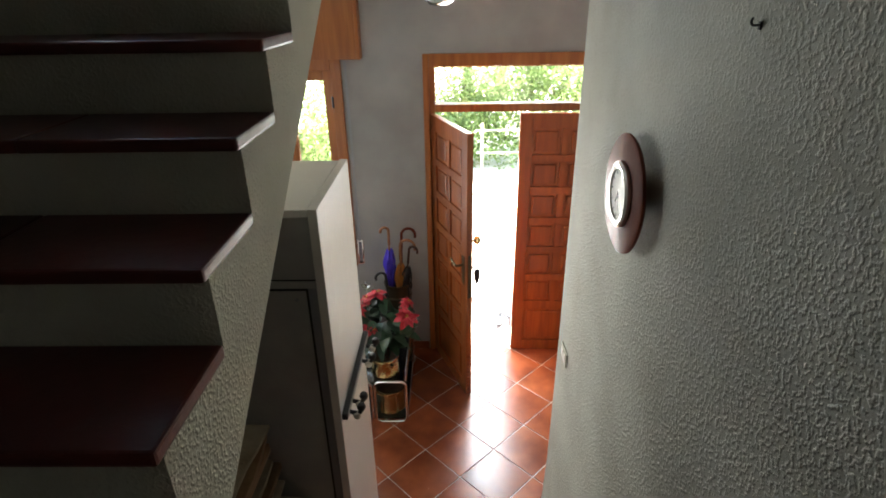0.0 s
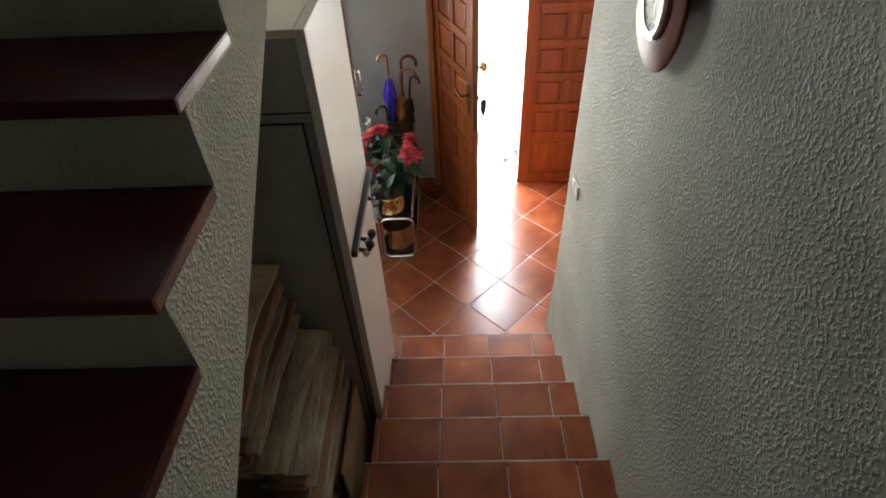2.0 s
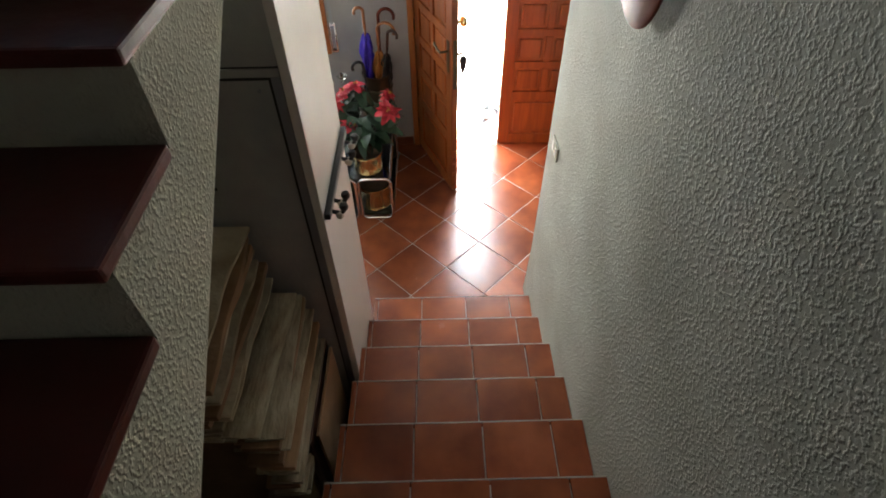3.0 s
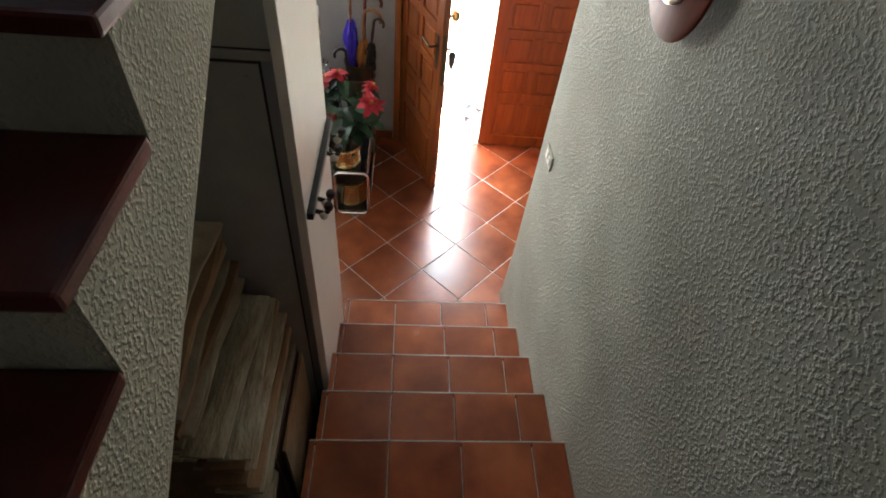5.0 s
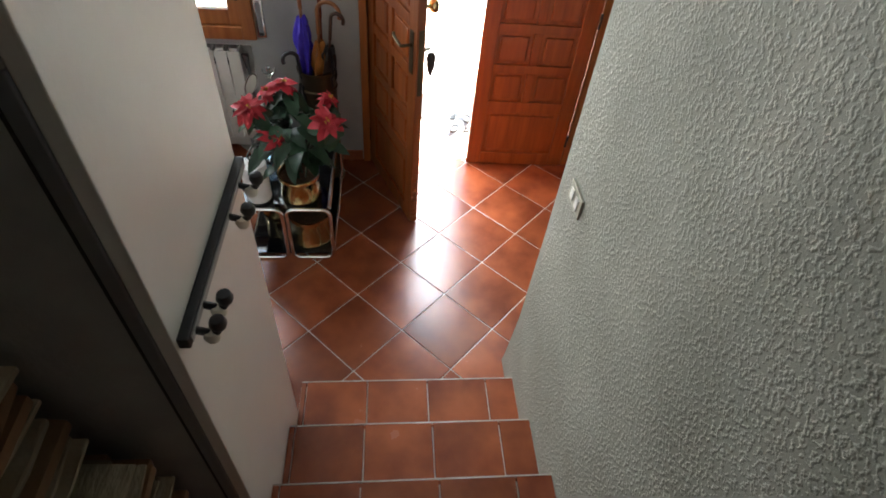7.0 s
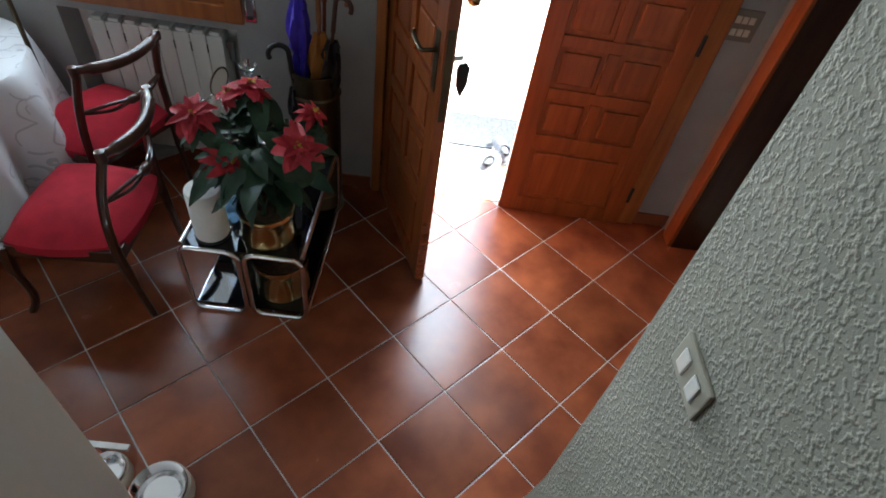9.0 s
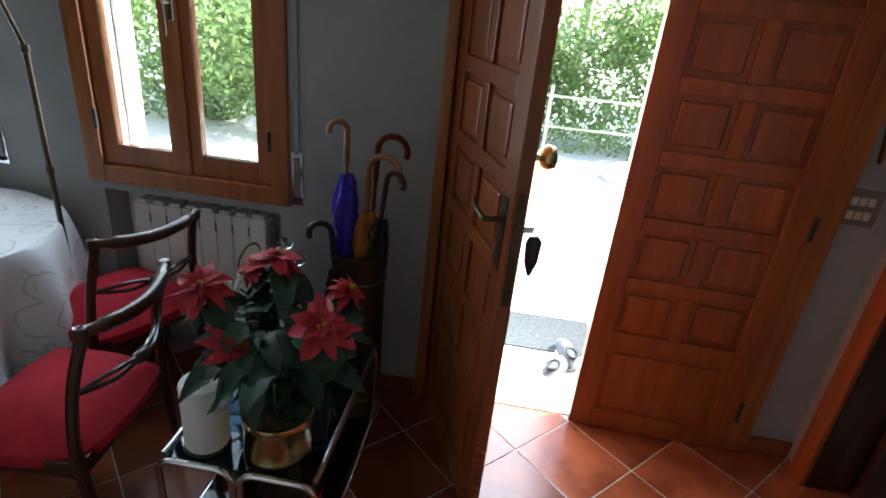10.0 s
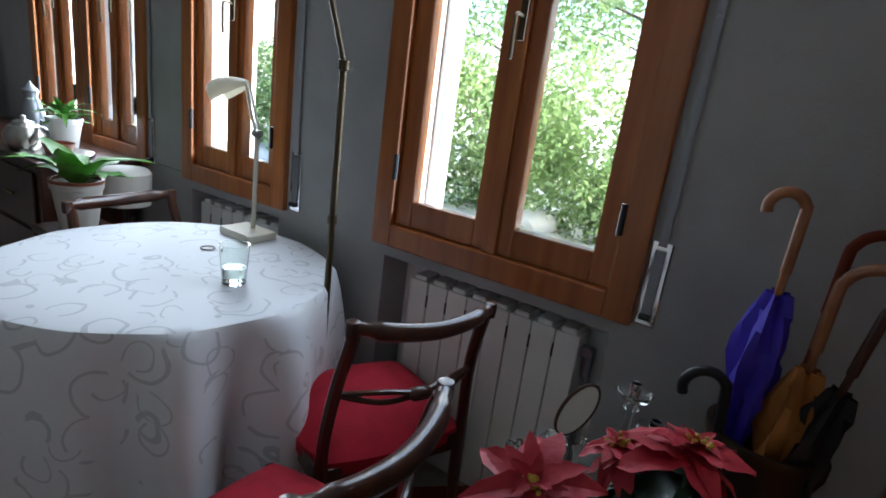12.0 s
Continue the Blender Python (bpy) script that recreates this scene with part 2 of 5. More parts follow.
# ---- mesh helpers ----
def bm_box(x0, y0, z0, x1, y1, z1, bm=None, bevel=0.0):
    own = bmesh.new()
    bmesh.ops.create_cube(own, size=1, matrix=Matrix.Translation(((x0 + x1) / 2, (y0 + y1) / 2, (z0 + z1) / 2)) @ Matrix.Diagonal((x1 - x0, y1 - y0, z1 - z0, 1)))
    if bevel:
        bmesh.ops.bevel(own, geom=own.edges[:], offset=bevel, segments=2, affect="EDGES", profile=0.6)
    if bm is None:
        return own
    me = bpy.data.meshes.new("tmp")
    own.to_mesh(me)
    own.free()
    bm.from_mesh(me)
    bpy.data.meshes.remove(me)
    return bm


BOX = len(bm_box(0, 0, 0, 1, 1, 1, bevel=0.1).verts)


def mesh_of(name, bm, material, smooth=False):
    smooth = smooth and len(bm.verts) not in (8, BOX)
    me = bpy.data.meshes.new(name)
    bm.normal_update()
    bm.to_mesh(me)
    bm.free()
    me.materials.append(material)
    if smooth:
        me.shade_smooth()
        me.set_sharp_from_angle(angle=radians(40))
    return me


def part(name, bm, material, parent=None, label="", smooth=True):
    ob = new(name, mesh_of(name, bm, material, smooth))
    if parent is not None:
        ob.parent = parent
    if label:
        ob["label"] = label
    return ob


def thing(name, at, label, category, group="", rz=0.0, kind=""):
    ob = new(name)
    ob.empty_display_size = 0.1
    ob.matrix_world = pose(*at, 0, 0, rz)
    return tagged(ob, label, category, group, kind)


def structure(name, bm, material, label, category, smooth=False):
    return tagged(part(name, bm, material, None, "", smooth), label, category, "", "structure")


def wall_xz(y0, y1, x0, x1, z0, z1, holes):
    """A wall along x between y0 and y1, with rectangular holes (xa, za, xb, zb) right through it."""
    xs = sorted({x0, x1, *[h[0] for h in holes], *[h[2] for h in holes]})
    zs = sorted({z0, z1, *[h[1] for h in holes], *[h[3] for h in holes]})
    bm = bmesh.new()
    solid = lambda i, k: 0 <= i < len(xs) - 1 and 0 <= k < len(zs) - 1 and not any(h[0] < (xs[i] + xs[i + 1]) / 2 < h[2] and h[1] < (zs[k] + zs[k + 1]) / 2 < h[3] for h in holes)
    v = {}
    def vert(i, y, k):
        if (i, y, k) not in v:
            v[i, y, k] = bm.verts.new((xs[i], y, zs[k]))
        return v[i, y, k]
    for i in range(len(xs) - 1):
        for k in range(len(zs) - 1):
            if not solid(i, k):
                continue
            for y, s in ((y0, 1), (y1, -1)):
                bm.faces.new([vert(i, y, k), vert(i + 1, y, k), vert(i + 1, y, k + 1), vert(i, y, k + 1)][::s])
            for di, dk, a, b in ((-1, 0, (0, 1), (0, 0)), (1, 0, (1, 0), (1, 1)), (0, -1, (0, 0), (1, 0)), (0, 1, (1, 1), (0, 1))):
                if not solid(i + di, k + dk):
                    A, B = (i + a[0], k + a[1]), (i + b[0], k + b[1])
                    bm.faces.new([vert(B[0], y0, B[1]), vert(A[0], y0, A[1]), vert(A[0], y1, A[1]), vert(B[0], y1, B[1])])
    bmesh.ops.recalc_face_normals(bm, faces=bm.faces)
    return bm


def bm_lathe(profile, seg=24, at=(0, 0, 0), closed=False):
    """Turns (radius, height) pairs round the z axis."""
    bm = bmesh.new()
    rings = []
    for r, z in profile:
        if r < 1e-5:
            rings.append([bm.verts.new((at[0], at[1], at[2] + z))])
        else:
            rings.append([bm.verts.new((at[0] + r * math.cos(2 * math.pi * i / seg), at[1] + r * math.sin(2 * math.pi * i / seg), at[2] + z)) for i in range(seg)])
    pairs = list(zip(rings, rings[1:])) + ([(rings[-1], rings[0])] if closed else [])
    for a, b in pairs:
        for i in range(seg):
            j = (i + 1) % seg
            if len(a) == 1 and len(b) > 1:
                bm.faces.new([a[0], b[i], b[j]])
            elif len(b) == 1 and len(a) > 1:
                bm.faces.new([a[i], a[j], b[0]])
            elif len(a) > 1 and len(b) > 1:
                bm.faces.new([a[i], a[j], b[j], b[i]])
    bmesh.ops.recalc_face_normals(bm, faces=bm.faces)
    return bm


def bm_tube(points, radius, seg=10, loop=False, bm=None, flat=1.0):
    """A round bar along points; radius is one number or one for each point; flat squeezes it in its second axis."""
    bm = bm or bmesh.new()
    pts = [Vector(p) for p in points]
    n = len(pts)
    rad = radius if isinstance(radius, (list, tuple)) else [radius] * n
    rings = []
    up = None
    for i, p in enumerate(pts):
        a = pts[(i - 1) % n] if loop or i > 0 else p
        b = pts[(i + 1) % n] if loop or i < n - 1 else p
        d = (b - a).normalized()
        if up is None:
            up = Vector((0, 0, 1)) if abs(d.z) < 0.9 else Vector((1, 0, 0))
        side = d.cross(up).normalized()
        up = side.cross(d).normalized()
        rings.append([bm.verts.new(p + rad[i] * (math.cos(2 * math.pi * k / seg) * side + flat * math.sin(2 * math.pi * k / seg) * up)) for k in range(seg)])
    for i in range(n if loop else n - 1):
        a, b = rings[i], rings[(i + 1) % n]
        for k in range(seg):
            bm.faces.new([a[k], a[(k + 1) % seg], b[(k + 1) % seg], b[k]])
    if not loop:
        bm.faces.new(rings[0][::-1])
        bm.faces.new(rings[-1])
    bmesh.ops.recalc_face_normals(bm, faces=bm.faces)
    return bm


def curve(points, steps=6, loop=False):
    """A smooth line through the points."""
    pts = [Vector(p) for p in points]
    n = len(pts)
    out = []
    for i in range(n if loop else n - 1):
        g = lambda k: pts[k % n] if loop else pts[min(max(k, 0), n - 1)]
        a, b, c, d = g(i - 1), g(i), g(i + 1), g(i + 2)
        for s in range(steps):
            t = s / steps
            out.append(0.5 * (2 * b + (c - a) * t + (2 * a - 5 * b + 4 * c - d) * t * t + (3 * b - a - 3 * c + d) * t ** 3))
    if not loop:
        out.append(pts[-1])
    return out


def round_rect(x0, z0, x1, z1, r, y, n=5):
    """Corner points of a rounded rectangle in the plane y."""
    out = []
    for cx, cz, a0 in ((x1 - r, z1 - r, 0), (x0 + r, z1 - r, 90), (x0 + r, z0 + r, 180), (x1 - r, z0 + r, 270)):
        for k in range(n + 1):
            a = radians(a0 + 90 * k / n)
            out.append((cx + r * math.cos(a), y, cz + r * math.sin(a)))
    return out


def join(bm, other):
    me = bpy.data.meshes.new("tmp")
    other.to_mesh(me)
    other.free()
    bm.from_mesh(me)
    bpy.data.meshes.remove(me)
    return bm


# ---- the plan ----
YF = 1.83                # inner face of the front wall
YO = 2.15                # its outer face
XR, XL = 0.395, -0.555   # sides of the lower flight
RISE, GO = 0.157, 0.281
LAND = 9 * RISE
HX0, HX1, HTOP = -0.305, 1.085, 2.455     # the door's hole
WIN = ((-1.757, -0.97), (-2.875, -2.297), (-3.755, -3.26), (-4.35, -3.85))
WZ0, WZ1 = 0.885, 2.42

holes_out = [(HX0, -0.06, HX1, HTOP)] + [(a, WZ0, b, WZ1) for a, b in WIN]
holes_in = [(HX0, -0.06, HX1, HTOP)] + [(a, -0.06, b, 0.80) for a, b in WIN[:2]] + [(a, WZ0, b, WZ1) for a, b in WIN]
structure("wall_front", wall_xz(YF, 1.97, -6.2, 2.75, -0.05, 3.0, holes_in), WALLPAINT, "off-white painted plaster wall with door and windows", "wall")
structure("wall_outer", wall_xz(1.97, YO, -6.2, 2.75, -0.6, 5.4, holes_out), RENDERWALL, "white rendered outer face of the front wall", "wall")

bm = bmesh.new()
outline = [(-3.6, -0.05), (0.235, -0.05), (0.20, 0.12), (0.155, 0.45), (0.14, 1.0), (0.135, 5.4), (-3.6, 5.4)]
va = [bm.verts.new((XR, y, z)) for y, z in outline]
vb = [bm.verts.new((XR + 0.14, y, z)) for y, z in outline]
bm.faces.new(va)
bm.faces.new(vb[::-1])
for i in range(len(outline)):
    bm.faces.new([va[i], vb[i], vb[(i + 1) % len(outline)], va[(i + 1) % len(outline)]])
bmesh.ops.recalc_face_normals(bm, faces=bm.faces)
bmesh.ops.bevel(bm, geom=[e for e in bm.edges if min(v.co.y for v in e.verts) > 0.1 and abs(e.verts[0].co.x - e.verts[1].co.x) < 0.01], offset=0.025, segments=3, affect="EDGES")
structure("wall_stair", bm, PLASTER, "grey-white rough stucco wall along the stairs", "wall", True)

bm = bmesh.new()
for y0, y1, z0, z1 in ((0.15, 0.70, -0.05, 3.0), (1.68, YF, -0.05, 3.0), (0.70, 1.68, 2.08, 3.0)):
    bm_box(1.32, y0, z0, 1.48, y1, z1, bm)
structure("wall_hall", bm, WALLPAINT, "off-white plaster side wall with a doorway", "wall")
structure("wall_hall_back", bm_box(XR + 0.14, 0.0, -0.05, 2.75, 0.13, 3.0), DIMWALL, "added dim wall closing the hall behind the stairs", "wall")
structure("wall_side_room", bm_box(2.75, 0.0, -0.05, 2.9, YO, 3.0), DIMWALL, "added dim wall closing the side room", "wall")
structure("wall_end", bm_box(-6.35, -3.6, -0.05, -6.2, YO, 3.0), DIMWALL, "added dim end wall closing the dining room", "wall")
# Unseen closing wall, kept pale to bounce light into the stairwell.
structure("wall_back", bm_box(-6.2, -3.75, -0.05, XR + 0.14, -3.6, 5.4), CEILING, "added pale closing wall behind the landing, for bounce light", "wall")
structure("wall_stairwell", bm_box(-1.75, -3.6, -0.05, -1.6, -0.1, 5.4), PLASTER, "stucco wall beside the upper flight", "wall")
# Also unseen and pale for bounce onto the upper flight.
structure("wall_upper", bm_box(-1.75, 0.13, 3.2, XR + 0.14, 0.27, 5.4), CEILING, "added pale closing wall above the hall, for bounce light", "wall")
structure("ceiling", bm_box(-6.2, 0.0, 3.0, 2.75, 1.97, 3.2), CEILING, "white painted ceiling of the hall", "ceiling")
structure("ceiling_room", bm_box(-6.2, -3.6, 3.0, -1.75, 0.0, 3.2), CEILING, "white painted ceiling of the dining room", "ceiling")
structure("ceiling_upper", bm_box(-1.75, -3.75, 5.4, XR + 0.14, 0.3, 5.5), CEILING, "white painted ceiling above the stairwell", "ceiling")
floor = structure("floor", bm_box(-6.2, -3.6, -0.12, 1.56, YO, -0.003), GROUT, "terracotta tiled floor laid on the diagonal", "floor")
structure("floor_side_room", bm_box(1.56, 0.13, -0.12, 2.75, 1.97, 0.004), MARBLE, "pale stone floor of the side room", "floor")
structure("ground", bm_box(-90, YO, -0.6, 90, 140, -0.15), GRAVEL, "pale sunlit gravel yard", "ground")
structure("pavement", bm_box(-3.0, YO, -0.149, 3.0, 3.35, -0.055), RENDERWALL, "pale concrete doorstep slab outside the door", "pavement")

# lower flight
bm = bmesh.new()
for k in range(1, 9):
    bm_box(XL, -GO * k, -0.02, XR, -GO * (k - 1) - 0.014, RISE * k - 0.007, bm)
bm_box(-1.6, -3.6, -0.02, XR, -GO * 8 - 0.014, LAND - 0.007, bm)
stairs = structure("stairs", bm, GROUT, "terracotta tiled stairs going down to the hall", "stairs")

# upper flight, with its stucco side in the lightened plaster
UY, UZ, UGO, URISE = -1.62, 2.27, 0.262, 0.1745
under = lambda y: 2.295 + 0.685 * (y + 0.951)
i0, i1 = -5, 6
prof = []
for i in range(i0, i1 + 1):
    prof += [(UY + 0.022 + UGO * i, UZ + URISE * (i - 1) - 0.012), (UY + 0.022 + UGO * i, UZ + URISE * i - 0.03)]
yend = UY + UGO * (i1 + 1)
prof += [(yend, UZ + URISE * i1 - 0.03), (yend, under(yend)), (prof[0][0], under(prof[0][0]))]
bm = bmesh.new()
va = [bm.verts.new((-0.6, y, z)) for y, z in prof]
vb = [bm.verts.new((-1.6, y, z)) for y, z in prof]
bm.faces.new(va)
bm.faces.new(vb[::-1])
for i in range(len(prof)):
    bm.faces.new([va[i], vb[i], vb[(i + 1) % len(prof)], va[(i + 1) % len(prof)]])
bmesh.ops.recalc_face_normals(bm, faces=bm.faces)
upper = structure("upper_stairs", bm, LITCREAMPLASTER, "upper flight with stucco side and dark red treads", "stairs")
for i in range(i0, i1 + 1):
    y0, z1 = UY + UGO * i, UZ + URISE * i
    for a, b in ((-1.6, -1.075), (-1.073, -0.598)):
        part("tread", bm_box(a, y0, z1 - 0.03, b, y0 + UGO + 0.02, z1, bevel=0.007), TREAD, upper)

# skirting
for a, b, y in ((-0.93, -0.352, YF), (1.135, 1.32, YF), (-2.25, -1.805, YF), (-3.21, -2.925, YF)):
    structure("baseboard", bm_box(a, y - 0.012, 0, b, y, 0.075, bevel=0.003), RISER, "red-brown tile skirting along the wall", "skirting")
structure("baseboard", bm_box(1.308, 0.15, 0, 1.32, 0.64, 0.075, bevel=0.003), RISER, "red-brown tile skirting along the wall", "skirting")


# ---- windows ----
def hinge(parent, x, y, z):
    part("hinge", bm_tube([(x, y, z - 0.04), (x, y, z + 0.04)], 0.008, 8), BLACK, parent, "dark iron hinge")


def window(x0, x1, name, label):
    """Pine casing on the wall face, two glazed leaves with a lever on the meeting stile."""
    w = tagged(thing(name, ((x0 + x1) / 2, YF, WZ0), label, "window"), kind="structure")
    h = (x1 - x0) / 2
    top = WZ1 - WZ0
    c = 0.06
    sw = 0.062 if h > 0.3 else 0.046
    for a, b, z0, z1 in ((-h - 0.045, -h + c - 0.03, -0.045, top + 0.045), (h - c + 0.03, h + 0.045, -0.045, top + 0.045), (-h + c - 0.03, h - c + 0.03, top - 0.03, top + 0.045), (-h + c - 0.03, h - c + 0.03, -0.045, 0.03)):
        part("casing", bm_box(a, -0.024, z0, b, 0.05, z1, bevel=0.006), PINE, w)
    for s in (-1, 1):
        xa, xb = (-h + 0.03, -0.004) if s < 0 else (0.004, h - 0.03)
        leaf = part("sash", bm_box(xa, 0.0, 0.03, xa + sw, 0.045, top - 0.03, bevel=0.005), PINE, w)
        part("stile", bm_box(xb - sw, 0.0, 0.03, xb, 0.045, top - 0.03, bevel=0.005), PINE, leaf)
        part("rail", bm_box(xa + sw, 0.002, 0.03, xb - sw, 0.043, 0.115, bevel=0.005), PINE, leaf)
        part("rail", bm_box(xa + sw, 0.002, top - 0.10, xb - sw, 0.043, top - 0.03, bevel=0.005), PINE, leaf)
        g = part("pane", bm_box(xa + sw - 0.007, 0.02, 0.107, xb - sw + 0.007, 0.025, top - 0.093), GLASS, leaf, "clear window pane")
        g.visible_shadow = False
        for z in (0.22, top - 0.25):
            hinge(w, s * (h - 0.03), -0.026, z)
    part("meeting_strip", bm_box(-0.022, -0.014, 0.03, 0.022, -0.0005, top - 0.03, bevel=0.005), PINE, w)
    handle = part("handle", bm_box(-0.010, -0.020, 0.62, 0.010, -0.0145, 0.72, bevel=0.002), OLDBRASS, w, "dull brass window lever")
    part("lever", bm_tube(curve([(0, -0.022, 0.68), (0, -0.055, 0.68), (0, -0.06, 0.66), (0, -0.058, 0.57)]), 0.0055, 8), OLDBRASS, handle)
    for s in (-1, 1):
        part("shutter_guide", bm_box(s * (h - 0.012) - 0.012, 0.20, 0.01, s * (h - 0.012) + 0.012, 0.225, top, bevel=0.002), GREYMETAL, w, "grey shutter guide")
    part("sill", bm_box(-h - 0.02, 0.05, -0.02, h + 0.02, 0.36, 0.012, bevel=0.006), MARBLE, w, "pale stone outer sill")
    return w


def shutter_box(x0, x1):
    b = thing("shutter_box", ((x0 + x1) / 2, YF, 2.47), "stained pine roller shutter box above a window", "shutter box", "shutter boxes")
    h = (x1 - x0) / 2
    part("front_board", bm_box(-h, -0.10, 0.0, h, -0.08, 0.5, bevel=0.004), PINE, b)
    part("base_board", bm_box(-h, -0.079, 0.0, h, 0.0, 0.018, bevel=0.003), PINE, b)
    for s in (-1, 1):
        part("side_board", bm_box(s * h - 0.012, -0.104, 0.0, s * h + 0.012, 0.0, 0.5, bevel=0.004), PINE, b)


def strap_winder(x):
    s = thing("shutter_strap", (x, YF, 0.0), "grey roller shutter strap and its metal winder on the wall", "strap", "shutter straps")
    part("strap", bm_box(-0.010, -0.012, 1.06, 0.010, -0.010, 2.47), STRAP, s)
    part("plate", bm_box(-0.026, -0.008, 0.85, 0.026, 0.0, 1.07, bevel=0.004), CHROME, s)
    part("slot", bm_box(-0.013, -0.013, 0.875, 0.013, -0.0085, 1.05, bevel=0.002), GREYMETAL, s)
    part("roller_clip", bm_tube([(-0.014, -0.016, 0.875), (0.014, -0.016, 0.875)], 0.009, 8), BLACK, s)


for i, (a, b) in enumerate(WIN):
    window(a, b, f"window_{i + 1}", "stained pine casement window with two glazed leaves and brass lever")
    shutter_box(a - 0.15, b + 0.19) if i < 2 else None
for x in (-0.895, -2.205, -3.195):
    strap_winder(x)


# ---- front door ----
frame_ = tagged(thing("door_1", (0, YF, 0), "stained pine double front door, one leaf open, under a glazed transom", "door"), kind="structure")
FX0, FX1, FT = -0.345, 1.13, 2.495
for a, b, z0, z1 in ((FX0, HX0 + 0.004, 0.0, FT), (HX1 - 0.04, FX1, 0.0, FT), (HX0 + 0.004, HX1 - 0.04, HTOP - 0.045, FT)):
    part("casing", bm_box(a, -0.028, z0, b, -0.0005, z1, bevel=0.006), PINE, frame_)
for a, b, z0, z1 in ((HX0, HX0 + 0.045, 0.0, HTOP), (HX1 - 0.045, HX1, 0.0, HTOP), (HX0 + 0.045, HX1 - 0.045, HTOP - 0.055, HTOP), (HX0 + 0.045, HX1 - 0.045, 2.085, 2.14)):
    part("jamb", bm_box(a, 0.0, z0, b, 0.10, z1, bevel=0.004), PINE, frame_)
g = part("transom_pane", bm_box(HX0 + 0.045, 0.05, 2.14, HX1 - 0.045, 0.056, HTOP - 0.055), GLASS, frame_, "clear transom pane")
g.visible_shadow = False
part("threshold", bm_box(HX0, 0.02, -0.02, HX1, 0.31, 0.006, bevel=0.004), MARBLE, frame_, "worn pale stone threshold")


def door_leaf(name, at, rz, width, label, mirrored=False):
    """A leaf of six rows of two raised panels over one broad panel, hinged at its origin, thickness towards +y."""
    leaf = new(name)
    leaf.parent = frame_
    leaf.matrix_basis = pose(*at, 0, 0, rz)
    H, T, S = 2.075, 0.045, 0.095
    X = lambda v: width - v if mirrored else v
    def board(nm, a, b, z0, z1, y0=0.0, y1=T, bev=0.004, up=None, mt=DOORWOOD):
        a, b = sorted((X(a), X(b)))
        return part(nm, bm_box(a, y0, z0, b, y1, z1, bevel=bev), mt, up or leaf)
    board("stile", 0, S, 0.008, H)
    board("stile", width - S, width, 0.008, H)
    mid = width / 2
    zs = [0.008, 0.10, 0.44]
    rows = 6
    ph = (H - 0.11 - 0.50 - 0.055 * (rows - 1)) / rows
    board("rail", S, width - S, 0.008, 0.10)
    board("rail", S, width - S, 0.42, 0.50)
    board("rail", S, width - S, H - 0.11, H)
    z = 0.50
    for r in range(rows):
        board("muntin", mid - 0.027, mid + 0.027, z, z + ph)
        for a, b in ((S, mid - 0.027), (mid + 0.027, width - S)):
            pn = board("panel", a, b, z, z + ph, 0.014, T - 0.014, 0.0)
            board("raised_field", a + 0.022, b - 0.022, z + 0.022, z + ph - 0.022, 0.003, T - 0.003, 0.010, pn)
        z += ph
        if r < rows - 1:
            board("rail", S, width - S, z, z + 0.055)
            z += 0.055
    pn = board("panel", S, width - S, 0.10, 0.42, 0.014, T - 0.014, 0.0)
    board("raised_field", S + 0.025, width - S - 0.025, 0.125, 0.395, 0.003, T - 0.003, 0.010, pn)
    for z in (0.22, 1.05, 1.85):
        part("hinge", bm_tube([(X(0.0), -0.006, z - 0.045), (X(0.0), -0.006, z + 0.045)], 0.009, 8), BLACK, leaf, "dark iron hinge")
    return leaf


LW = 0.678
ANG = math.degrees(math.atan2(1.178 - (YF - 0.010), -0.040 - (HX0 + 0.008)))
open_leaf = door_leaf("open_leaf", (HX0 + 0.008, -0.010, 0), ANG, LW, "")
shut_leaf = door_leaf("shut_leaf", (HX1 - 0.05 - 0.672, -0.030, 0), -1.5, 0.672, "", True)
# fittings of the open leaf
for y, s in ((0.0, -1), (0.045, 1)):
    esc = part("escutcheon", bm_box(LW - 0.075, y - 0.004 if s < 0 else y, 0.98, LW - 0.035, y if s < 0 else y + 0.004, 1.20, bevel=0.002), OLDBRASS, open_leaf, "dull brass lock plate")
    if s < 0:
        part("lever", bm_tube(curve([(LW - 0.055, y, 1.13), (LW - 0.055, y - 0.05, 1.13), (LW - 0.08, y - 0.058, 1.132), (LW - 0.15, y - 0.055, 1.14), (LW - 0.165, y - 0.05, 1.15)]), 0.008, 8), OLDBRASS, esc)
part("lock_edge", bm_box(LW, 0.010, 0.88, LW + 0.003, 0.035, 1.22, bevel=0.001), OLDBRASS, open_leaf, "dark steel lock edge plate")
rot = Matrix.Rotation(radians(-90), 4, "X")
bm = bm_lathe([(0.0, 0.0), (0.022, 0.0), (0.024, 0.006), (0.012, 0.012), (0.011, 0.028), (0.028, 0.036), (0.036, 0.052), (0.032, 0.066), (0.0, 0.072)], 20)
bm.transform(Matrix.Translation((LW - 0.045, 0.045, 1.31)) @ rot)
part("knob", bm, BRASS, open_leaf, "round polished brass door knob")
bm = bm_lathe([(0.0, 0.0), (0.020, 0.0), (0.021, 0.010), (0.0, 0.012)], 16)
bm.transform(Matrix.Translation((LW - 0.045, 0.045, 1.10)) @ rot)
cyl = part("cylinder", bm, BRASS, open_leaf, "brass lock cylinder")
key = part("key", bm_box(LW - 0.047, 0.057, 1.09, LW - 0.043, 0.095, 1.11, bevel=0.001), SILVER, open_leaf, "steel key left in the lock")
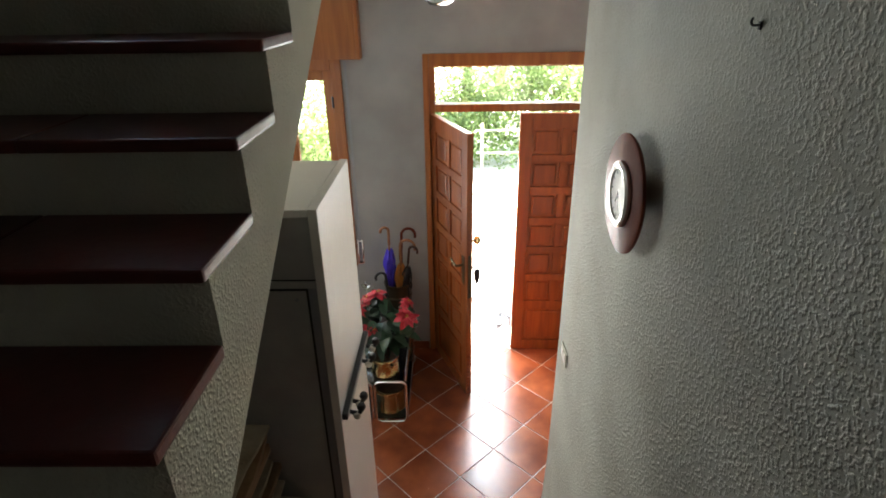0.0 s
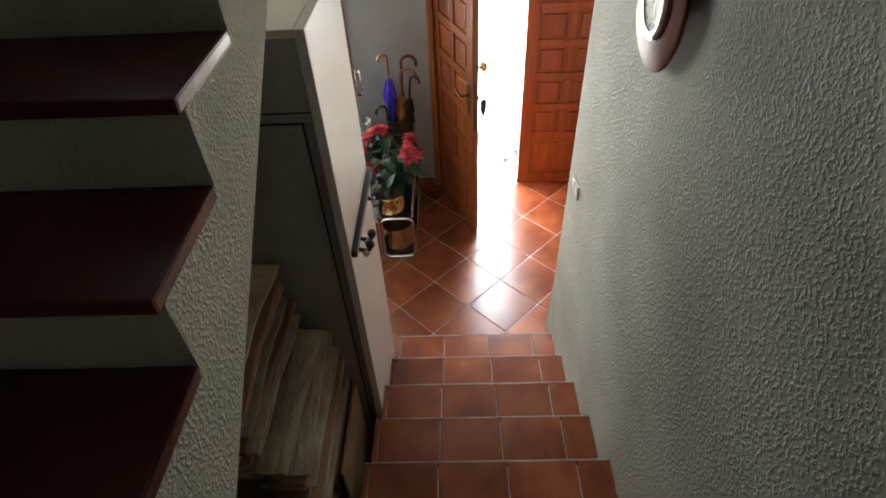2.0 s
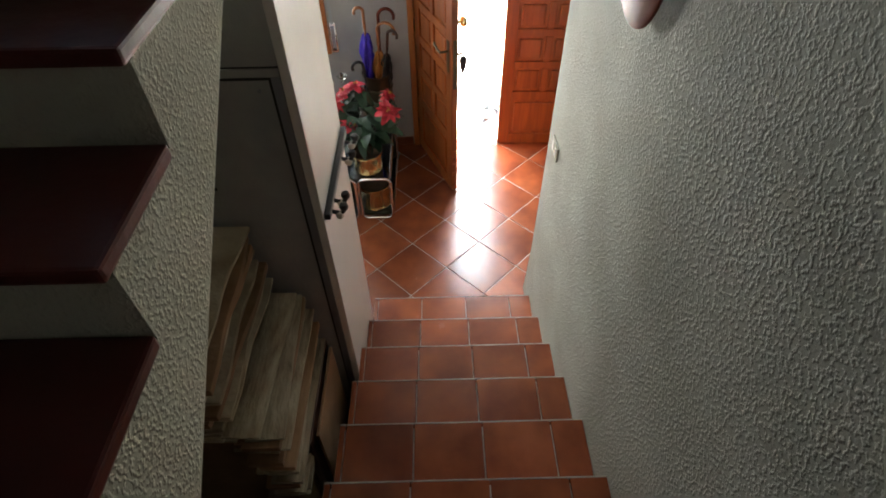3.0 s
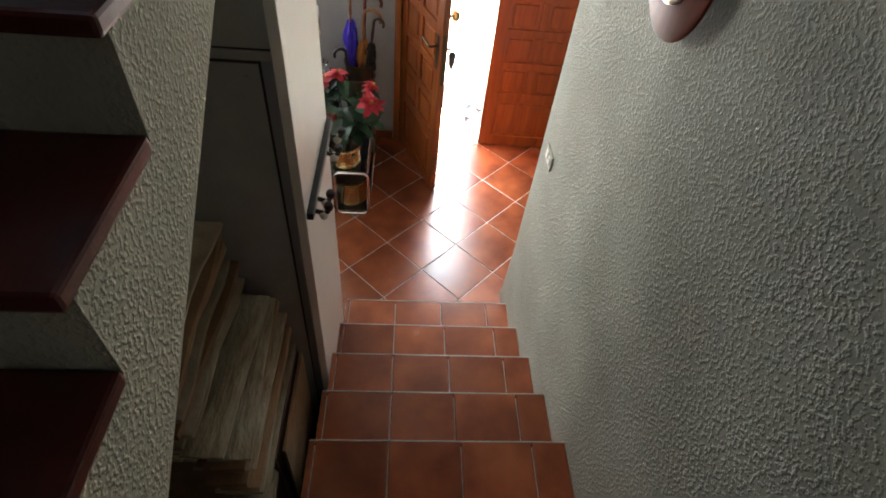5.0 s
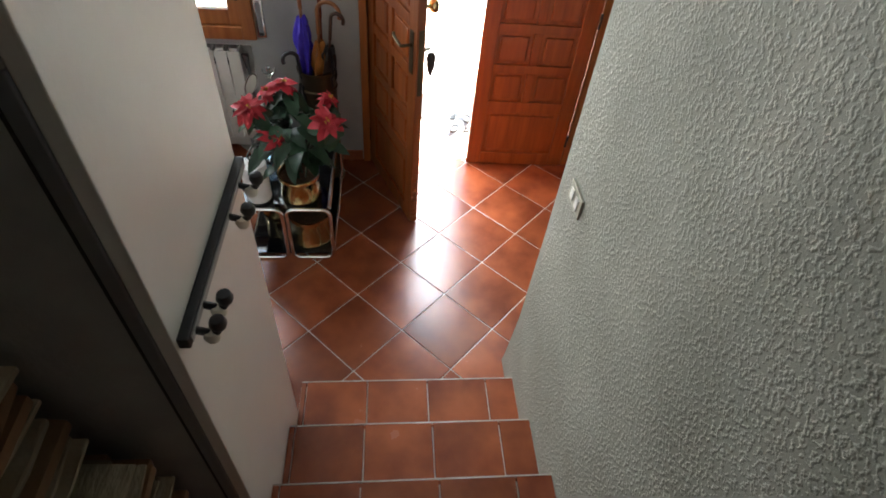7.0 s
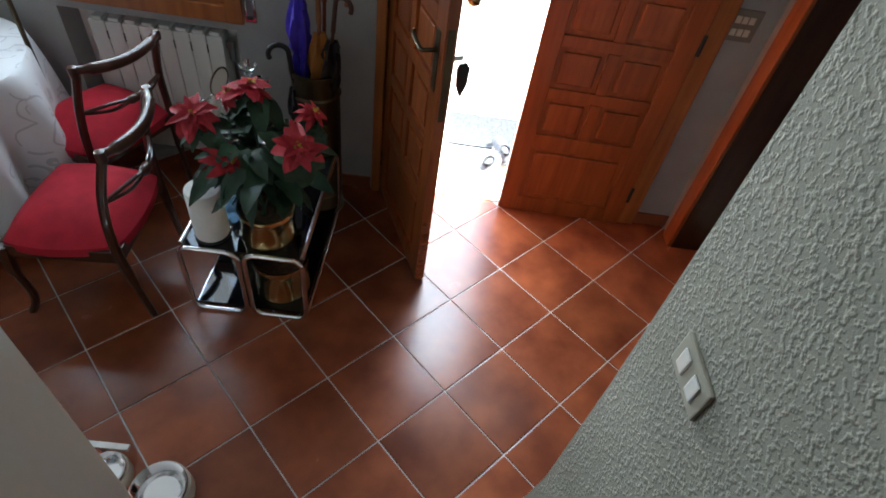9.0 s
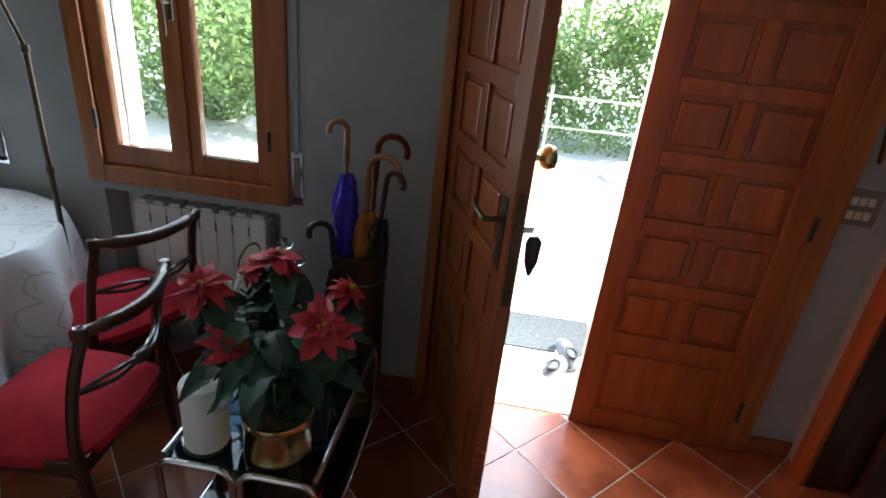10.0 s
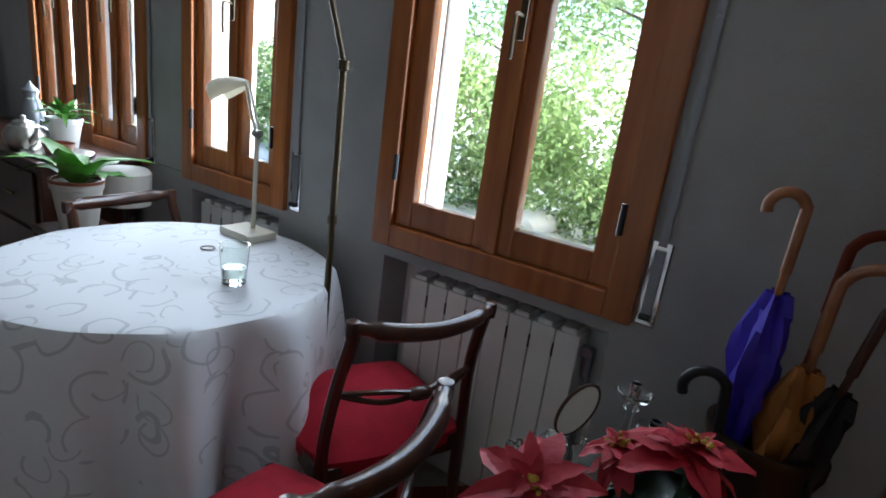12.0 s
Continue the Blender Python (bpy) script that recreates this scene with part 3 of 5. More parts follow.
part("key_ring", bm_tube([(LW - 0.045 + 0.012 * math.cos(a), 0.095, 1.092 + 0.012 * math.sin(a)) for a in [2 * math.pi * k / 12 for k in range(12)]], 0.0015, 6, True), SILVER, key)
bm = bm_tube([(LW - 0.045, 0.097, 1.08), (LW - 0.043, 0.10, 1.06), (LW - 0.04, 0.10, 1.0), (LW - 0.04, 0.10, 0.955)], [0.014, 0.026, 0.022, 0.005], 10, flat=0.45)
part("key_fob", bm, BLACK, key, "black leather key pouch")
for z in (0.35, 1.5):
    part("edge_bolt", bm_box(-0.0, 0.012, z - 0.01, 0.003, 0.032, z + 0.01), GREYMETAL, shut_leaf)

# worn, notched lower part of the open leaf's edge
for k in range(11):
    z = 0.022 + 0.034 * k
    bm = bm_lathe([(0, -0.016), (0.006, -0.012), (0.010, 0.0), (0.006, 0.012), (0, 0.016)], 8)
    bm.transform(Matrix.Translation((LW, 0.022, z)) @ Matrix.Diagonal((1, 2.0, 1, 1)))
    part("notch", bm, DOORWOOD, open_leaf)

# side doorway with its dark open leaf
sd = tagged(thing("door_2", (1.32, 0, 0), "wooden doorway with dark jambs and a dark leaf standing open", "door"), kind="structure")
for y0, y1, z0, z1 in ((1.655, 1.755, 0, 2.14), (0.625, 0.725, 0, 2.14), (0.725, 1.655, 2.055, 2.14)):
    part("casing", bm_box(-0.022, y0, z0, -0.0005, y1, z1, bevel=0.006), DOORWOOD, sd)
# Jambs and leaf are darker than the casing.
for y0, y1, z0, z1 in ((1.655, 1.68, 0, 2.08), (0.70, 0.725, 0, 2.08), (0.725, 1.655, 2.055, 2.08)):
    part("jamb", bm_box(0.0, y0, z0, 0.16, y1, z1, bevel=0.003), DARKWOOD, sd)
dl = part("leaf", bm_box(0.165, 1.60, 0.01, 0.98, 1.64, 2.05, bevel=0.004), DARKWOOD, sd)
for k in range(3):
    part("panel", bm_box(0.28, 1.592, 0.15 + 0.64 * k, 0.86, 1.5995, 0.68 + 0.64 * k, bevel=0.003), DARKWOOD, dl)
# ---- cupboard under the stairs ----
def cupboard():
    c = thing("cupboard", (-0.555, -0.69, 0), "grey-white built-in cupboard beside the stairs with gasketed back", "cupboard")
    part("side_panel", bm_box(-0.03, 0.0, 0.0, 0.0, 0.555, 2.30, bevel=0.003), PANEL, c)
    part("top_panel", bm_box(-1.03, 0.0, 2.275, -0.0305, 0.534, 2.30, bevel=0.003), PANEL, c)
    part("back_upper", bm_box(-1.03, 0.0, 2.062, -0.0305, 0.02, 2.274), BACKBOARD, c, "bare grey board")
    part("frame_rail", bm_box(-1.03, -0.004, 2.030, -0.0305, 0.018, 2.056, bevel=0.003), BACKBOARD, c)
    part("frame_stile", bm_box(-0.0575, -0.004, 0.0, -0.0305, 0.018, 2.030, bevel=0.003), GREYMETAL, c)
    door = part("back_panel", bm_box(-1.03, 0.004, 0.0, -0.066, 0.016, 2.020, bevel=0.003), BACKBOARD, c, "grey board panel with scuffs")
    part("gasket", bm_box(-0.0655, -0.002, 0.0, -0.058, 0.012, 2.028, bevel=0.002), GASKET, c, "black rubber gasket")
    part("gasket", bm_box(-1.03, -0.002, 2.0205, -0.066, 0.012, 2.0285, bevel=0.002), GASKET, c, "black rubber gasket")
    part("gasket", bm_box(-1.03, 0.0, 2.0565, -0.031, 0.010, 2.0615), GASKET, c, "black rubber gasket")
    part("screw", bm_tube([(-0.10, 0.001, 1.985), (-0.10, 0.006, 1.985)], 0.006, 8), GREYMETAL, door)
    for k, (h, w) in enumerate(((0.020, 0.05), (0.026, 0.035), (0.02, 0.04), (0.03, 0.035), (0.022, 0.045), (0.024, 0.03))):
        w, h = w * 0.6, h * 0.7
        part("lettering_bar", bm_box(-0.36 - w / 2 + 0.004 * k, 0.0022, 1.80 - 0.034 * k - h / 2, -0.36 + w / 2 + 0.004 * k, 0.0036, 1.80 - 0.034 * k + h / 2 - 0.004), BLACK, door, "smudged dark lettering")
    front = part("front_door", bm_box(-1.03, 0.535, 0.01, -0.0305, 0.555, 2.29, bevel=0.003), PANEL, c)
    return c


cupboard()


def coat_rail():
    r = thing("coat_rail", (-0.555, -0.682, 1.485), "black and white coat rail with knob hooks on the cupboard side", "coat rail")
    bar = part("bar", bm_box(0.0, 0.0, -0.014, 0.022, 0.545, 0.014, bevel=0.004), BLACK, r)
    part("inlay", bm_box(0.0225, 0.012, -0.008, 0.0245, 0.533, 0.008), BACKBOARD, r, "pale grey inlay strip")
    for y in (0.035, 0.095, 0.345, 0.455):
        hook = part("hook", bm_tube(curve([(0.022, y, -0.004), (0.055, y, -0.012), (0.07, y, 0.006)]), 0.008, 8), BLACK, r)
        for dz, dx in ((0.018, 0.068), (-0.02, 0.05)):
            bm = bm_lathe([(0, -0.016), (0.013, -0.012), (0.017, 0.0), (0.013, 0.012), (0, 0.016)], 12)
            bm.transform(Matrix.Translation((dx, y, dz)))
            part("knob", bm, BLACK if dz > 0 else IVORY, hook)
    return r


coat_rail()

# ---- stacked papers beside the lower flight ----
rng = random.Random(5)
for nm, mt, x0, x1, y0, y1, z1, lab in (("carton", KRAFT, -1.25, -0.80, -1.20, -0.71, 1.10, "brown cardboard carton under old newspapers"), ("carton", KRAFT, -0.79, -0.695, -1.22, -0.72, 0.60, "narrow brown carton under old newspapers")):
    ob = tagged(part(nm, bm_box(x0, y0, 0, x1, y1, z1, bevel=0.006), mt), lab, "carton", "cartons")


def paper_sheet(w, d, h):
    """A folded newspaper: a soft bevelled block with a bowed edge."""
    bm = bm_box(-w / 2, -d / 2, 0, w / 2, d / 2, h, bevel=min(0.35 * h, 0.006))
    bmesh.ops.subdivide_edges(bm, edges=[e for e in bm.edges if abs(e.verts[0].co.y - e.verts[1].co.y) > d * 0.6], cuts=5)
    ph = rng.random() * 6
    for v in bm.verts:
        v.co.x += 0.006 * math.sin(v.co.y * 16 + ph) * (1 if v.co.x > 0 else 0)
        v.co.z += 0.004 * math.sin(v.co.y * 11 + ph * 2)
    return bm


sheets = [mesh_of("newspaper", paper_sheet(w, d, h), m, True) for w, d, h, m in ((0.44, 0.60, 0.016, NEWS), (0.43, 0.62, 0.024, NEWS), (0.45, 0.58, 0.012, NEWS), (0.44, 0.61, 0.03, KRAFT), (0.42, 0.57, 0.02, NEWS))]
thick = (0.016, 0.024, 0.012, 0.03, 0.02)


def pile(cx, cy, z, top, narrow):
    k = 0
    while z < top:
        i = rng.choice((0, 1, 2, 2, 3, 4, 3, 1))
        ob = new("newspaper", sheets[i])
        z += 0.004
        ob.matrix_world = pose(cx + rng.uniform(-0.03, 0.03) - 0.22 * (1 - narrow), cy + rng.uniform(-0.02, 0.02), z, rng.uniform(-0.7, 0.7), rng.uniform(-1.0, 1.0), rng.uniform(-3.5, 3.5)) @ Matrix.Diagonal((narrow, 1, 1, 1))
        tagged(ob, "yellowed folded newspaper in an untidy pile" if i != 3 else "flattened brown cardboard in an untidy pile", "newspaper", "stacked newspapers")
        z += thick[i] + 0.004


pile(-1.035, -1.035, 1.105, 1.48, 1.0)
pile(-0.585, -1.04, 0.605, 1.17, 0.27)
tagged(part("dark_folder", bm_box(-0.682, -1.20, 0.0, -0.655, -0.73, 0.80, bevel=0.003), DARKWOOD), "dark wooden board standing beside the papers", "board")
tagged(part("pale_folder", bm_box(-0.648, -1.15, 0.0, -0.636, -0.74, 0.76, bevel=0.002), KRAFT), "thin brown board standing beside the papers", "board")

# ---- on the stair wall ----
def wall_clock():
    c = thing("wall_clock", (XR, -0.70, 2.345), "round red varnished wooden wall clock with ivory dial", "clock")
    turn = Matrix.Rotation(radians(-90), 4, "Y")
    def disc(name, prof, m, up, lab=""):
        bm = bm_lathe(prof, 48)
        bm.transform(turn)
        return part(name, bm, m, up, lab)
    disc("spacer", [(0, 0), (0.05, 0), (0.05, 0.030), (0, 0.030)], DARKWOOD, c)
    disc("plate", [(0, 0.030), (0.168, 0.030), (0.176, 0.036), (0.176, 0.042), (0.168, 0.046), (0, 0.046)], REDWOOD, c)
    disc("bezel", [(0.074, 0.046), (0.097, 0.046), (0.097, 0.056), (0.088, 0.062), (0.076, 0.058), (0.074, 0.046)], SILVER, c, "pale metal bezel")
    dial = disc("dial", [(0, 0.046), (0.075, 0.046), (0.075, 0.052), (0, 0.052)], DIAL, c, "ivory dial")
    for a in range(12):
        t = radians(30 * a)
        bm = bm_box(-0.0535, -0.0015, 0.060, -0.0522, 0.0015, 0.070)
        bm.transform(Matrix.Rotation(t, 4, "X"))
        part("hour_mark", bm, BLACK, dial)
    for ang, ln, w in ((205, 0.032, 0.003), (150, 0.05, 0.002)):
        bm = bm_box(-0.0565, -w, -0.008, -0.0555, w, ln)
        bm.transform(Matrix.Rotation(radians(ang), 4, "X"))
        part("hand_of_clock", bm, BLACK, dial)


wall_clock()
nail = thing("wall_hook", (XR, -1.19, 2.83), "small dark iron hook on the stucco wall", "hook")
part("shank", bm_tube(curve([(0, 0, 0.0), (-0.014, 0, 0.0), (-0.018, 0, 0.006), (-0.016, 0, 0.012)]), 0.0025, 8), BLACK, nail)
part("rose", bm_box(-0.004, -0.004, -0.008, 0.0, 0.004, 0.006, bevel=0.001), BLACK, nail)

sw = thing("light_switch", (XR, -0.048, 1.295), "ivory double rocker switch plate on the stucco wall", "switch")
part("plate", bm_box(-0.008, -0.058, -0.036, 0.0, 0.058, 0.036, bevel=0.003), BEIGE, sw)
for y in (-0.024, 0.024):
    part("rocker", bm_box(-0.012, y - 0.013, -0.020, -0.0085, y + 0.013, 0.020, bevel=0.002), WHITEMETAL, sw)

# ---- hall fittings ----
ip = thing("switch_panel", (1.165, YF, 1.14), "brown-grey switch panel with two rows of keys", "switch panel")
part("plate", bm_box(-0.082, -0.014, -0.066, 0.082, 0.0, 0.066, bevel=0.004), PLATE, ip)
for z in (0.026, -0.026):
    for k in range(4):
        part("key", bm_box(-0.056 + 0.029 * k, -0.021, z - 0.015, -0.033 + 0.029 * k, -0.0145, z + 0.015, bevel=0.002), IVORY, ip)
dg = thing("ornamental_dagger", (1.13, YF, 1.50), "curved ornamental dagger hanging on the wall", "dagger")
part("sheath", bm_tube(curve([(0.045, -0.02, -0.20), (0.03, -0.02, -0.09), (0.0, -0.02, 0.02), (-0.01, -0.02, 0.10)]), [0.004] + [0.013] * 11 + [0.02] * 7, 10, flat=0.5), OLDBRASS, dg)
part("grip", bm_tube([(-0.01, -0.02, 0.10), (-0.012, -0.02, 0.21)], [0.012, 0.014], 10), DARKWOOD, dg)
part("cord", bm_tube(curve([(-0.01, -0.01, 0.12), (0.06, -0.008, 0.05), (0.055, -0.008, -0.05), (0.035, -0.01, -0.10)]), 0.003, 6), IVORY, dg)

lamp = thing("ceiling_lamp", (-0.20, 0.90, 2.80), "clear glass bowl ceiling lamp", "lamp")
part("glass_bowl", bm_lathe([(0, 0.028), (0.05, 0.034), (0.085, 0.06), (0.10, 0.10), (0.105, 0.105), (0.102, 0.09), (0.088, 0.052), (0.05, 0.024), (0, 0.018)], 32), CLEARGLASS, lamp)
part("canopy", bm_lathe([(0, 0.20), (0.06, 0.20), (0.06, 0.18), (0.02, 0.17), (0.02, 0.11), (0.085, 0.105), (0.085, 0.10), (0, 0.10)], 24), BRASS, lamp)


def radiator(x0, n, label):
    r = thing("radiator", (x0, 1.90, 0.0), label, "radiator", "radiators under the windows")
    p = 0.0755
    body = bm_box(0.0018, -0.045, 0.14, p - 0.0018, 0.045, 0.745, bevel=0.004)
    bm_box(0.014, -0.038, 0.125, p - 0.014, 0.038, 0.76, body, 0.006)
    me = mesh_of("section", body, WHITEMETAL)
    # Solid black block that paints in the shade inside an open vent slot.
    me2 = mesh_of("vent_slot", bm_box(-0.003, -0.046, 0.66, 0.003, 0.0, 0.70), BLACK)
    for k in range(n):
        s = new("section", me)
        s.parent, s.location = r, (p * k, 0, 0)
        if k:
            v = new("vent_slot", me2)
            v.parent, v.location = s, (0, 0, 0)
    part("pipe", bm_tube([(p * n - 0.01, 0, 0.70), (p * n + 0.035, 0, 0.70)], 0.012, 8), GREYMETAL, r)
    valve = part("valve", bm_tube([(p * n + 0.02, -0.03, 0.70), (p * n + 0.02, 0.0, 0.70), (p * n + 0.02, 0.0, 0.62)], [0.016, 0.018, 0.014], 10), GREYMETAL, r, "grey radiator valve")
    part("riser_pipe", bm_tube([(p * n + 0.02, 0.02, 0.62), (p * n + 0.02, 0.02, 0.0)], 0.009, 8), GREYMETAL, r)
    for x in (0.04, p * n - 0.04):
        part("foot", bm_box(x - 0.012, -0.02, 0.0, x + 0.012, 0.02, 0.126), GREYMETAL, r)


radiator(-1.656, 8, "white aluminium radiator in the niche under the window")
radiator(-2.85, 7, "white aluminium radiator half hidden behind the table")


# ---- bar cart and what stands on it ----
CX0, CX1, CY0, CY1, CZ = -0.96, -0.485, 0.89, 1.60, 0.375


def bar_cart():
    c = thing("bar_cart", ((CX0 + CX1) / 2, CY0, 0), "chrome tube bar cart with black glass shelves", "bar cart")
    w = (CX1 - CX0) / 2
    d = CY1 - CY0
    for y in (0.0, d):
        for s in (-1, 1):
            a, b = (-w, -0.012) if s < 0 else (0.012, w)
            part("end_loop", bm_tube(round_rect(a, 0.012, b, CZ, 0.045, y), 0.0105, 10, True), CHROME, c)
    for x in (-w + 0.004, w - 0.004):
        part("side_rail", bm_tube([(x, 0.02, CZ - 0.002), (x, d - 0.02, CZ - 0.002)], 0.0105, 10), CHROME, c)
        part("side_rail", bm_tube([(x, 0.02, 0.014), (x, d - 0.02, 0.014)], 0.0105, 10), CHROME, c)
    part("shelf", bm_box(-w + 0.012, 0.014, CZ - 0.014, w - 0.012, d - 0.014, CZ - 0.004, bevel=0.002), BLACKGLASS, c, "black glass shelf")
    part("shelf", bm_box(-w + 0.012, 0.014, 0.026, w - 0.012, d - 0.014, 0.034, bevel=0.002), BLACKGLASS, c, "black glass shelf")


bar_cart()


def brass_pot(name, at, r, h, label):
    p = thing(name, at, label, "pot", "brass pots on the cart")
    prof = [(0, 0.0), (r * 0.97, 0.0), (r, 0.006), (r, 0.02), (r * 0.97, 0.026), (r * 0.97, h * 0.80), (r * 1.0, h * 0.84), (r * 1.0, h * 0.9), (r * 0.98, h * 0.95), (r * 1.03, h), (r * 0.96, h), (r * 0.94, h * 0.5), (0, h * 0.48)]
    part("vessel", bm_lathe(prof, 40, closed=False), BRASS, p)
    part("soil", bm_lathe([(0, h * 0.80), (r * 0.95, h * 0.80)], 24), SOIL, p, "dark potting soil")
    return p


POT = (-0.642, 1.02, CZ - 0.003)
brass_pot("plant_pot", POT, 0.105, 0.155, "polished brass pot holding the poinsettia")
brass_pot("brass_planter", (-0.62, 1.04, 0.035), 0.115, 0.20, "polished brass planter on the lower shelf")
brass_pot("brass_planter", (-0.84, 1.25, 0.035), 0.09, 0.16, "smaller brass planter on the lower shelf")


def leaf_bm(ln, wd, droop, curl, seg=7):
    """A pointed leaf along +x with a fold at its rib."""
    bm = bmesh.new()
    rows = []
    for i in range(seg + 1):
        t = i / seg
        half = wd * (math.sin(math.pi * min(1, t ** 0.75)) ** 0.9) * (1 + 0.12 * math.sin(9 * t)) + 0.0006
        x, z = ln * t, -droop * ln * t * t
        wave = 0.12 * wd * math.sin(17 * t + 40 * curl)
        rows.append([bm.verts.new((x, -half, z + curl * half + wave)), bm.verts.new((x, 0, z - 0.001)), bm.verts.new((x, half, z + curl * half - wave))])
    for a, b in zip(rows, rows[1:]):
        for k in range(2):
            bm.faces.new([a[k], b[k], b[k + 1], a[k + 1]])
    return bm


def flower_bm(seed, size):
    r = random.Random(seed)
    bm = bmesh.new()
    for ring, (n, ln, tilt) in enumerate(((7, 1.0, 14), (6, 0.85, -4), (6, 0.6, -22), (4, 0.38, -40))):
        for k in range(n):
            lf = leaf_bm(size * ln * r.uniform(0.85, 1.12), size * ln * 0.24 * r.uniform(0.8, 1.25), r.uniform(0.05, 0.65), r.uniform(-0.1, 0.5))
            lf.transform(pose(0, 0, 0.004 * ring, 0, 0, 360 / n * (k + 0.37 * ring) + r.uniform(-18, 18)) @ pose(0, 0, 0, r.uniform(-18, 18), tilt + r.uniform(-14, 14), 0))
            join(bm, lf)
    return bm


def poinsettia():
    p = thing("poinsettia", (POT[0], POT[1], POT[2] + 0.125), "poinsettia with red bracts and dark green leaves", "plant")
    r = random.Random(3)
    base = p.location
    heads = [((-0.426, 0.86, 0.93), 0.105, (38, 20, 0)), ((-0.655, 1.13, 0.955), 0.097, (-4, 8, 30)), ((-0.79, 0.96, 0.93), 0.101, (14, -22, 70)), ((-0.67, 0.90, 0.80), 0.101, (52, -8, 110)), ((-0.44, 1.10, 0.90), 0.071, (10, 35, 10)), ((-0.74, 1.15, 0.90), 0.071, (-12, -18, 45))]
    for k, (at, size, rot) in enumerate(heads):
        loc = Vector(at) - base + Vector((-0.022, 0, 0.01))
        stem = part("stem", bm_tube(curve([(0.03 * math.cos(k), 0.03 * math.sin(k), -0.02), loc * 0.5 + Vector((0, 0, 0.05)), loc]), 0.0045, 6), LEAF, p)
        f = part("flower_head", flower_bm(k + 11, 0.93 * size), BRACT, p, "red bracts", True)
        f.matrix_local = Matrix.Translation(loc) @ pose(0, 0, 0, *rot)
        bm = bmesh.new()
        for j in range(14):
            a, q = r.uniform(0, 6.28), r.uniform(0, 0.017)
            bmesh.ops.create_icosphere(bm, subdivisions=1, radius=r.uniform(0.003, 0.0055), matrix=Matrix.Translation((q * math.cos(a), q * math.sin(a), 0.012 + r.uniform(0, 0.008))))
        part("bud_cluster", bm, YELLOW, f, "yellow-green buds")
    leaves = [mesh_of("leaf", leaf_bm(ln, wd, dr, 0.25), LEAF, True) for ln, wd, dr in ((0.10, 0.030, 0.35), (0.12, 0.036, 0.5), (0.085, 0.027, 0.2), (0.13, 0.038, 0.6))]
    for at, size, rot in heads:
        for k in range(6):
            ob = new("leaf", r.choice(leaves))
            ob.parent = p
            ob.matrix_local = Matrix.Translation(Vector(at) - base - Vector((0, 0, 0.02))) @ pose(0, 0, 0, *rot) @ pose(0, 0, -0.012, r.uniform(-15, 15), r.uniform(5, 30), 60 * k + r.uniform(-20, 20))
    for k in range(96):
        ob = new("leaf", r.choice(leaves))
        ob.parent = p
        a = r.uniform(0, 360)
        q = r.uniform(0.02, 0.15)
        z = 0.12 + 0.26 * r.random() ** 0.8
        ob.matrix_local = pose(q * math.cos(radians(a)), q * math.sin(radians(a)), z, r.uniform(-25, 25), r.uniform(-25, 26), a + r.uniform(-40, 40))


poinsettia()


def paper_roll():
    t = thing("paper_towel_holder", (-0.855, 0.985, CZ - 0.003), "roll of white kitchen paper on a black stand", "paper roll")
    part("base", bm_lathe([(0, 0), (0.066, 0), (0.068, 0.004), (0.06, 0.01), (0, 0.01)], 28), BLACK, t)
    part("roll", bm_lathe([(0.022, 0.011), (0.062, 0.011), (0.065, 0.018), (0.065, 0.225), (0.062, 0.232), (0.022, 0.232), (0.022, 0.011)], 40), PAPERWHITE, t)
    part("rod", bm_tube([(0, 0, 0.01), (0, 0, 0.25)], 0.007, 8), BLACK, t)
    part("loop", bm_tube([(0.016 * math.cos(a), 0, 0.262 + 0.016 * math.sin(a)) for a in [2 * math.pi * k / 14 for k in range(14)]], 0.005, 8, True), BLACK, t)
    part("core", bm_lathe([(0.020, 0.234), (0.0215, 0.234), (0.0215, 0.2325), (0.010, 0.2325), (0.010, 0.234), (0.020, 0.234)], 20), KRAFT, t)


paper_roll()


def candlestick(at, h, label):
    c = thing("candlestick", at, label, "candlestick", "glass candlesticks")
    part("stem", bm_lathe([(0, 0), (0.04, 0), (0.042, 0.006), (0.014, 0.022), (0.009, 0.05), (0.016, 0.075), (0.008, 0.10), (0.008, h - 0.07), (0.017, h - 0.055), (0.008, h - 0.045), (0.010, h - 0.035), (0, h - 0.034)], 20), CLEARGLASS, c)
    part("drip_pan", bm_lathe([(0, h - 0.033), (0.032, h - 0.028), (0.036, h - 0.018), (0.034, h - 0.017), (0.028, h - 0.024), (0, h - 0.027)], 24), CLEARGLASS, c)
    part("socket", bm_lathe([(0, h - 0.026), (0.011, h - 0.024), (0.013, h), (0.010, h), (0.009, h - 0.018), (0, h - 0.018)], 16), CHROME, c)


candlestick((-0.765, 1.47, CZ - 0.003), 0.43, "tall clear glass candlestick on the cart")
candlestick((-0.822, 1.51, CZ - 0.003), 0.47, "taller clear glass candlestick on the cart")
bowl = thing("glass_bowl", (-0.86, 1.30, CZ - 0.003), "cut glass fruit bowl on a foot", "bowl")
bm = bm_lathe([(0, 0.0), (0.06, 0.0), (0.062, 0.008), (0.02, 0.03), (0.018, 0.20), (0.05, 0.25), (0.10, 0.30), (0.125, 0.345), (0.118, 0.345), (0.092, 0.305), (0.04, 0.26), (0, 0.255)], 32)
for v in bm.verts:
    q = math.hypot(v.co.x, v.co.y)
    if v.co.z > 0.24 and q > 0.03:
        v.co.z += 0.010 * math.cos(8 * math.atan2(v.co.y, v.co.x)) * (q / 0.12)
part("bowl", bm, CLEARGLASS, bowl)
bm = bmesh.new()
